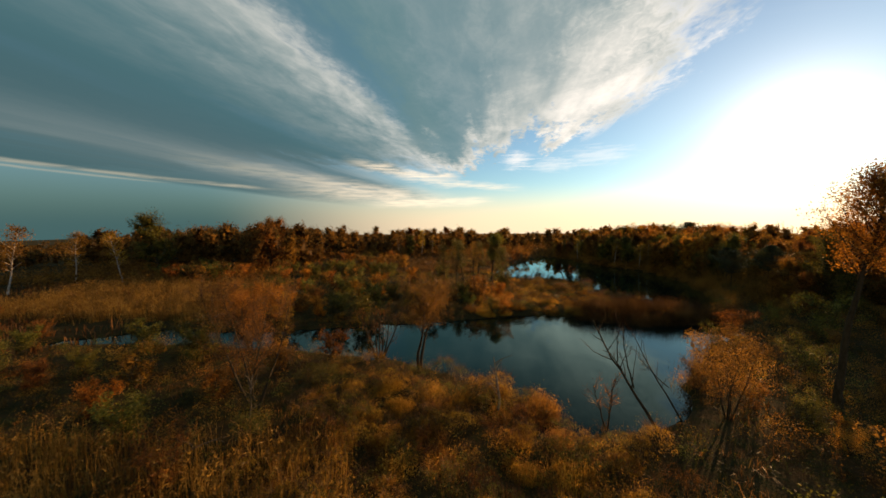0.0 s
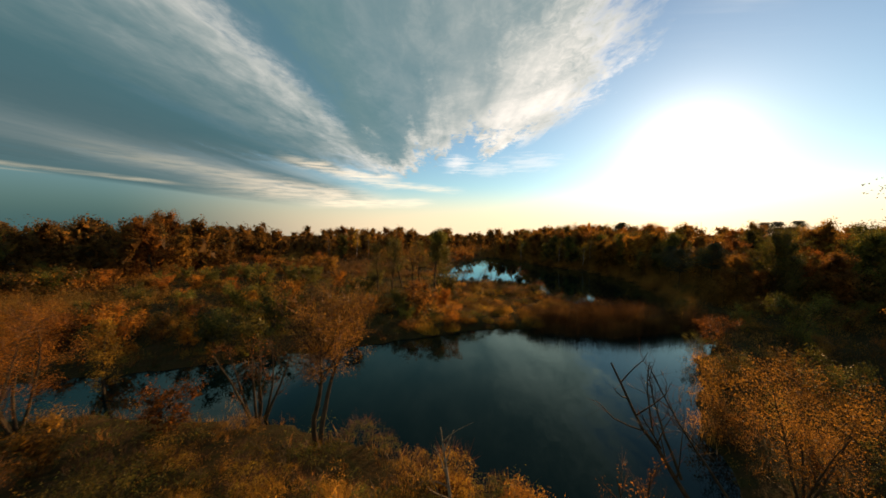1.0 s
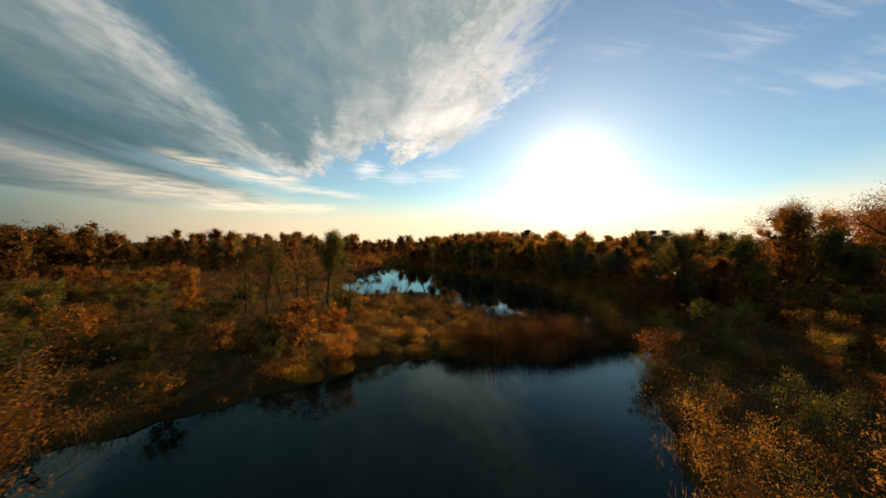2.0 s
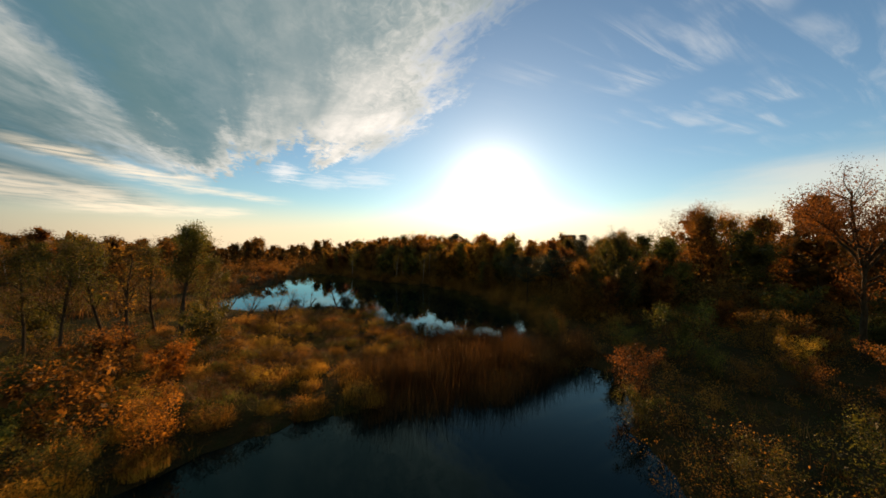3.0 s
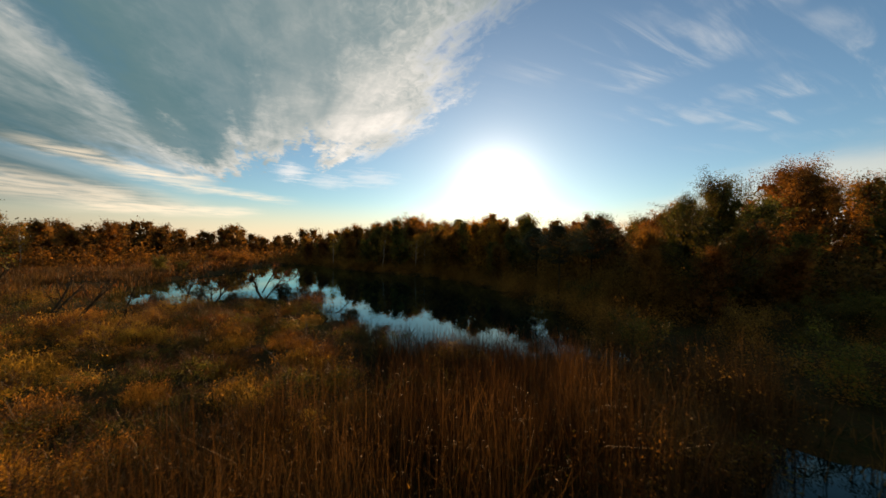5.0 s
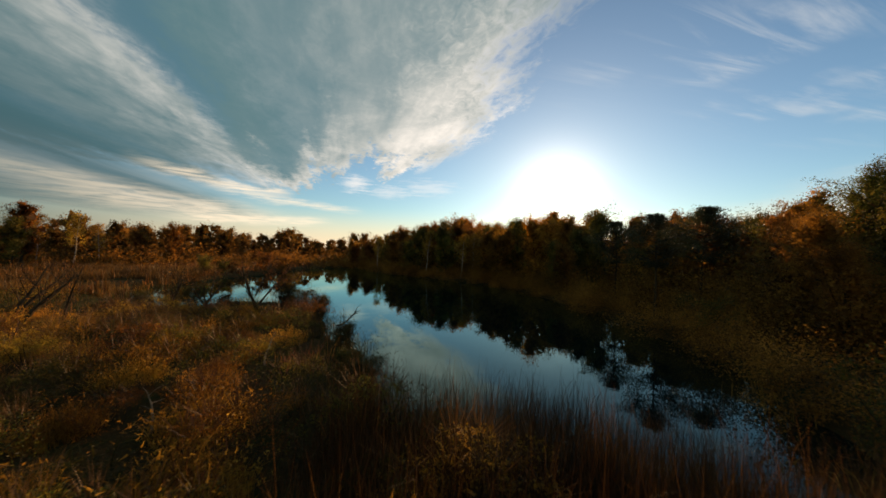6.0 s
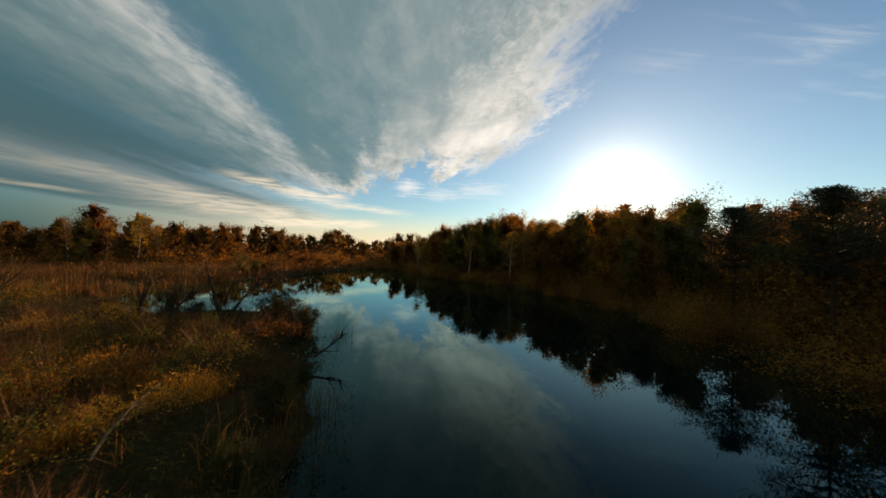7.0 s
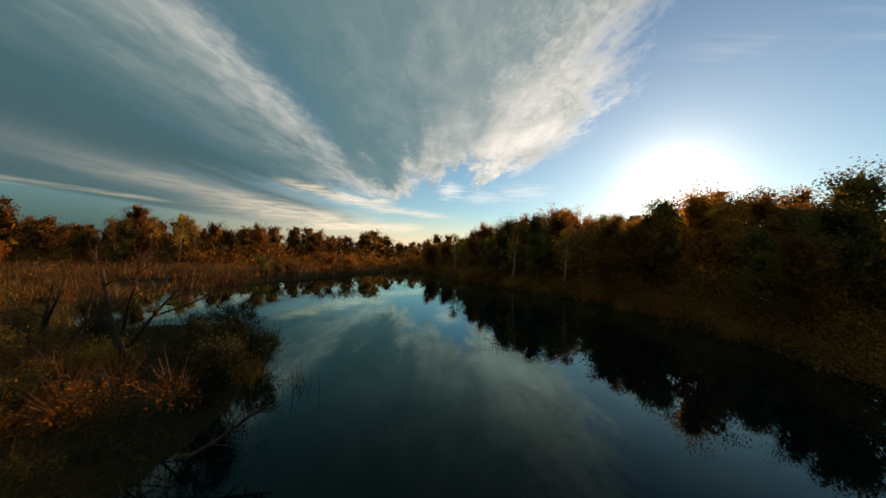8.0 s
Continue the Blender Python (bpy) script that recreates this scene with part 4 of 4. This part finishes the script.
def tussocks(name, label, seed, mat, x, y, per, height, radius, width, spread=0.55, plume=0.0):
    rng = np.random.default_rng(seed)
    size = rng.uniform(0.5, 1.35, len(x))
    tx, ty, ts = np.repeat(x, per), np.repeat(y, per), np.repeat(size, per)
    tx = tx + rng.normal(size=len(tx)) * radius * ts
    ty = ty + rng.normal(size=len(ty)) * radius * ts
    v, f = blades(rng, tx, ty, np.maximum(relief(tx, ty), -0.3) - 0.05, height * ts * rng.uniform(0.5, 1.2, len(tx)), width, spread)
    if plume:
        tips = np.repeat(v.reshape(-1, 5, 3)[::2, 4], 3, axis=0) + rng.normal(size=(3 * len(v[::10]), 3)) * plume * 0.5
        hv, hf = leaves(rng, tips, plume, 0.22, 0.0, -0.6, True)
        f = [f[0], np.concatenate([f[1], hf[0] + len(v)])]
        v = np.concatenate([v, hv])
    ob = piece(name, v, f, mat)
    tagged(ob, label, "grass", kind="stuff")


def grass_tuft(seed, label):
    """A broad mound of fine drooping blades with feathery tips, 1 m high."""
    rng = np.random.default_rng(seed)
    n = 1000
    a, d = rng.uniform(0, 6.283, n), 0.72 * np.sqrt(rng.uniform(0, 1, n))
    h = rng.uniform(0.5, 1.0, n) * (1.05 - 0.85 * d) * (1 + 0.25 * np.sin(3 * a + seed))
    v, f = blades(rng, d * np.cos(a) * rng.uniform(1.0, 1.5), d * np.sin(a), np.full(n, -0.08), h, 0.013, 0.6)
    tips = v.reshape(-1, 5, 3)[::2, 4] + rng.normal(size=(n // 2, 3)) * 0.02
    pv, pf = leaves(rng, np.repeat(tips, 2, axis=0) + rng.normal(size=(n, 3)) * 0.03, 0.05, 0.25, 0.0, -0.4, True)
    root = new("grass_tuft")
    root.empty_display_size = 0.2
    tagged(piece("grass_spray", v, f, TUFT_GRASS, root), kind="stuff")
    tagged(piece("plume_spray", pv, pf, TUFT_GRASS, root), kind="stuff")
    return tagged(root, label, "grass", "grass tufts on the marsh")


tufts = [grass_tuft(300 + k, lab) for k, lab in enumerate(("round golden tuft of dry marsh grass", "shaggy golden-brown tuft of dry marsh grass", "wide pale tuft of dry marsh grass"))]
mounds = []
for count, x0, y0, x1, y1 in ((72, 5, 37, 25.5, 61), (34, -8, 8, 8, 21)):
    for _ in range(1600):
        x, y = rng.uniform(x0, x1), rng.uniform(y0, y1)
        if not count or float(bank(np.array(x), np.array(y))) < 0.7 or x > 17 and y < 41.5 or x > 22.5 and 43 < y < 52 or x > 24.0 and 43 < y < 60:
            continue
        if all((x - mx) ** 2 + (y - my) ** 2 > 1.9 ** 2 for mx, my in mounds):
            mounds.append((x, y))
            count -= 1
            plant(tufts[int(rng.integers(3))], x, y, rng.uniform(0.8, 1.45), 1.0)

rng2 = np.random.default_rng(21)


def open_land(x, y):
    return (bank(x, y) > 0.25) & (x < 46 + 0 * y)


x, y = scatter(rng2, 2700, -34, -4, 40, 72, lambda x, y: open_land(x, y) & ~((x > 4) & (x < 27) & (y > 37) & (y < 62) & (np.sin(9 * x) * np.sin(7 * y) > -0.7)))
tussocks("marsh_grass", "dry golden grass tussocks on the marsh", 1, DRY_GRASS, x, y, 14, 0.66, 0.16, 0.028, 0.95)
x, y = scatter(rng2, 2700, -34, -4, 40, 72, open_land)
tussocks("green_sedge", "late green sedge between the tussocks", 2, GREEN_GRASS, x, y, 14, 0.5, 0.28, 0.035, 0.9)
x, y = scatter(rng2, 3800, -80, 26, 60, 120, lambda x, y: (bank(x, y) > 0.3) & ((x < -34) | (y > 72)))
tussocks("far_marsh_grass", "brown grass of the far marsh", 3, DRY_GRASS, x, y, 11, 1.0, 0.45, 0.11)


def reed_land(x, y):
    d = bank(x, y)
    b = (x > -62) & (x < -28) & (y > 36) & (y < 60) & (d > 0)
    c = (x > -30) & (x < -2.5 - 0.5 * np.abs(y - 9)) & (y > 2) & (y < 15)
    return b | c


x, y = scatter(rng2, 11500, -62, 2, 10, 62, reed_land)
tussocks("reed_bed", "tall red-brown reeds standing in beds along the water", 4, REED, x, y, 13, 1.6, 0.34, 0.026, 0.26, plume=0.11)
x, y = scatter(rng2, 3400, -17, 72, 16, 108, lambda x, y: (bank(x, y) > 0) & (np.sin(0.3 * x + 2) * np.sin(0.25 * y) > -0.45))
tussocks("far_reed", "darkened brown reeds beyond the lake", 18, DARK_REED, x, y, 13, 1.0, 0.4, 0.04, 0.45)
x, y = scatter(rng2, 5200, 12, 31, 37, 44, lambda x, y: (x > 15.5 + 0.8 * np.sin(y)) & (bank(x, y) > -1.0) & (shore(POND, x, y) < 4.2 + 1.2 * np.sin(0.7 * x)) & (y > 33.3 + 0.05 * x) & (shore(POND, x, y) < shore(LAKE, x, y)))
tussocks("pond_reed", "low brown reeds behind the end of the pond", 17, DARK_REED, x, y, 15, 1.75, 0.3, 0.013, 0.28, plume=0.03)


x, y = scatter(rng2, 9000, -36, 14, 52, 112, lambda x, y: (np.abs(bank(x, y) - 0.2) < 0.7) & (np.sin(0.35 * x + 0.2 * y) * np.sin(0.27 * y - 0.1 * x) > 0.1))
tussocks("shore_reed", "short dry reeds along the water's edge", 5, REED, x, y, 14, 0.8, 0.25, 0.022, 0.5)
# the darkened reed colour stands in for the bank trees' shade
x, y = scatter(rng2, 1300, 22.5, 37.5, 31.5, 45.2, lambda x, y: (shore(POND, x, y) > 2.5) & (x < 31.4 - 0.35 * np.abs(y - 40)) & (x > 21 + 0.35 * (y - 36)))
tussocks("lake_reed", "dark brown reeds filling the narrow end of the lake", 6, DARK_REED, x, y, 20, 1.5, 0.34, 0.009, 0.35)


x, y = scatter(rng2, 240, 24.5, 44, 29.5, 54, lambda x, y: (bank(x, y) > 0.0) & (bank(x, y) < 1.2))
tussocks("spit_reed", "brown reeds along the spit by the lake", 20, DARK_REED, x, y, 16, 0.95, 0.28, 0.014, 0.35, plume=0.05)


def clumps(name, label, seed, mat, x, y, per, radius, size, tri=True, slim=0.5):
    """Low leafy bushes, too many to count."""
    rng = np.random.default_rng(seed)
    s = rng.uniform(0.5, 1.3, len(x))
    cx, cy, cs = np.repeat(x, per), np.repeat(y, per), np.repeat(s, per) * radius
    lump = unit(rng, len(x) * 6) * 0.75
    lump = lump.reshape(len(x), 6, 3)[np.repeat(np.arange(len(x)), per), rng.integers(0, 6, len(cx))]
    d = lump + unit(rng, len(cx)) * (rng.uniform(0.1, 1.0, len(cx)) ** 0.5 * 0.5)[:, None]
    p = np.stack([cx + d[:, 0] * cs, cy + d[:, 1] * cs, relief(cx, cy) + np.abs(d[:, 2]) * cs * 1.15], 1)
    v, f = leaves(rng, p, size, slim, 0.0, 0.0, tri)
    tagged(piece(name, v, f, mat), label, "undergrowth", kind="stuff")


x, y = scatter(rng2, 1500, -34, 0, 30, 72, lambda x, y: (bank(x, y) > 0.4) & (np.sin(0.5 * x + 1) * np.sin(0.45 * y) > -0.3) & ((x < 11) | (y < 38)))
clumps("low_scrub", "low golden-brown scrub with ragged tops", 7, LEAF_GOLD, x, y, 210, 1.0, 0.046, slim=0.25)
x, y = scatter(rng2, 1300, -34, 0, 30, 72, lambda x, y: (bank(x, y) > 0.4) & (np.sin(0.5 * x + 1) * np.sin(0.45 * y) < 0.35) & ((x < 11) | (y < 38)))
clumps("low_green_scrub", "low dark green scrub between the grass", 8, LEAF_OLIVE, x, y, 160, 0.95, 0.055, slim=0.25)


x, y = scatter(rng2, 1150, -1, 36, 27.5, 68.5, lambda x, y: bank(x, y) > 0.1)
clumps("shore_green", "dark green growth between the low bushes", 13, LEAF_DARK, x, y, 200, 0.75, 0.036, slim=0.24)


def wood_floor(x, y):
    d = bank(x, y)
    r = 41.5 + 6.5 * np.sin(np.clip((y - 39.5) / 46, 0, 1.6) * math.pi)
    return (d > 0.3) & ((x > r - 1) | (x < -38) & (y > 60) | (y > 110) | (x > 16) & (y < 38))


def near_bank(x, y):
    return (x > 14) & (x < 58) & (y < 118)


x, y = scatter(rng2, 4600, -95, -5, 110, 160, lambda x, y: wood_floor(x, y) & ~near_bank(x, y))
clumps("undergrowth", "dark brown undergrowth on the floor of the woods", 10, LEAF_BROWN, x, y, 75, 1.5, 0.15)
x, y = scatter(rng2, 900, -95, 60, 60, 160, lambda x, y: wood_floor(x, y) & ~near_bank(x, y) & (bank(x, y) > 2.5))
clumps("far_understory", "brown thicket below the far trees", 19, LEAF_BROWN, x, y, 190, 2.9, 0.22)
x, y = scatter(rng2, 1500, 14, -5, 58, 118, wood_floor)
clumps("bank_undergrowth", "brightened brown undergrowth near the water", 15, LEAF_BROWN_LIT, x, y, 260, 1.2, 0.046)
x, y = scatter(rng2, 1500, 52.5, 30, 92, 125, lambda x, y: (bank(x, y) > 2.0) & wood_floor(x, y))
clumps("understory", "brown understory that fills the woods below the crowns", 14, LEAF_FAR, x, y, 150, 3.7, 0.22)
x, y = scatter(rng2, 520, 41.5, 39.5, 54.5, 117.5, lambda x, y: (bank(x, y) > 1.6) & wood_floor(x, y))
clumps("bank_understory", "leafy understory behind the wooded bank", 16, LEAF_BROWN, x, y, 400, 2.7, 0.075)
# the brightened brown imitates glare on this side of the bank
x, y = scatter(rng2, 3600, 34.5, 35.5, 54.5, 117.5, lambda x, y: (np.abs(shore(LAKE, x, y) - 1.0) < 1.0))
clumps("bank_growth", "overhanging bushes along the wooded bank", 11, LEAF_BROWN_LIT, x, y, 380, 1.35, 0.046)


def far_woods():
    """The wooded skyline, beyond the trees that can be told apart."""
    rng = np.random.default_rng(9)
    cs = []
    for _ in range(2200):
        a, r = rng.uniform(-1.75, 2.0), 150 + 370 * rng.uniform(0, 1) ** 1.5
        x, y = 10 + r * math.sin(a), 40 + r * math.cos(a)
        h = (rng.uniform(3.6, 6.2) if rng.uniform() < 0.8 or r < 230 else rng.uniform(6.2, 7.6)) * (1 + 0.22 * math.sin(a * 9) * math.sin(a * 23 + 1))
        n = 70
        d = unit(rng, n) * (rng.uniform(0.3, 1.0, n) ** 0.4)[:, None]
        p = np.stack([x + d[:, 0] * h * 0.36, y + d[:, 1] * h * 0.36, float(relief(x, y)) + h * 0.56 + d[:, 2] * h * 0.44], 1)
        cs.append(p)
    far = leaves(rng, np.concatenate(cs), 0.8, 0.6, 0.0, 0.0, True)[0]
    # the nearer rows keep the crowns of the single trees, thinned out
    rows = [far]
    shapes = []
    for ob in kinds:
        me = next(o for o in ob.children if o.name.startswith("crown")).data
        co = np.empty(len(me.vertices) * 3, dtype=np.float32)
        me.vertices.foreach_get("co", co)
        shapes.append(co.reshape(-1, 3, 3))
    for x, y, h in distant:
        tri = shapes[int(rng.choice(4, p=[0.36, 0.2, 0.3, 0.14]))]
        tri = tri[rng.random(len(tri)) < 0.18]
        mid = tri.mean(1, keepdims=True)
        tri = mid + (tri - mid) * 2.0
        a = rng.uniform(0, 6.283)
        turn = np.array([[math.cos(a), -math.sin(a), 0], [math.sin(a), math.cos(a), 0], [0, 0, 1]])
        rows.append((tri.reshape(-1, 3) @ turn.T) * (h / 10) + np.array([x, y, float(relief(x, y))]))
    v = np.concatenate(rows)
    f = [np.arange(len(v)).reshape(-1, 3)]
    tagged(piece("far_woods", v, f, LEAF_FAR), "distant brown autumn woods along the skyline", "woods", kind="stuff")


far_woods()
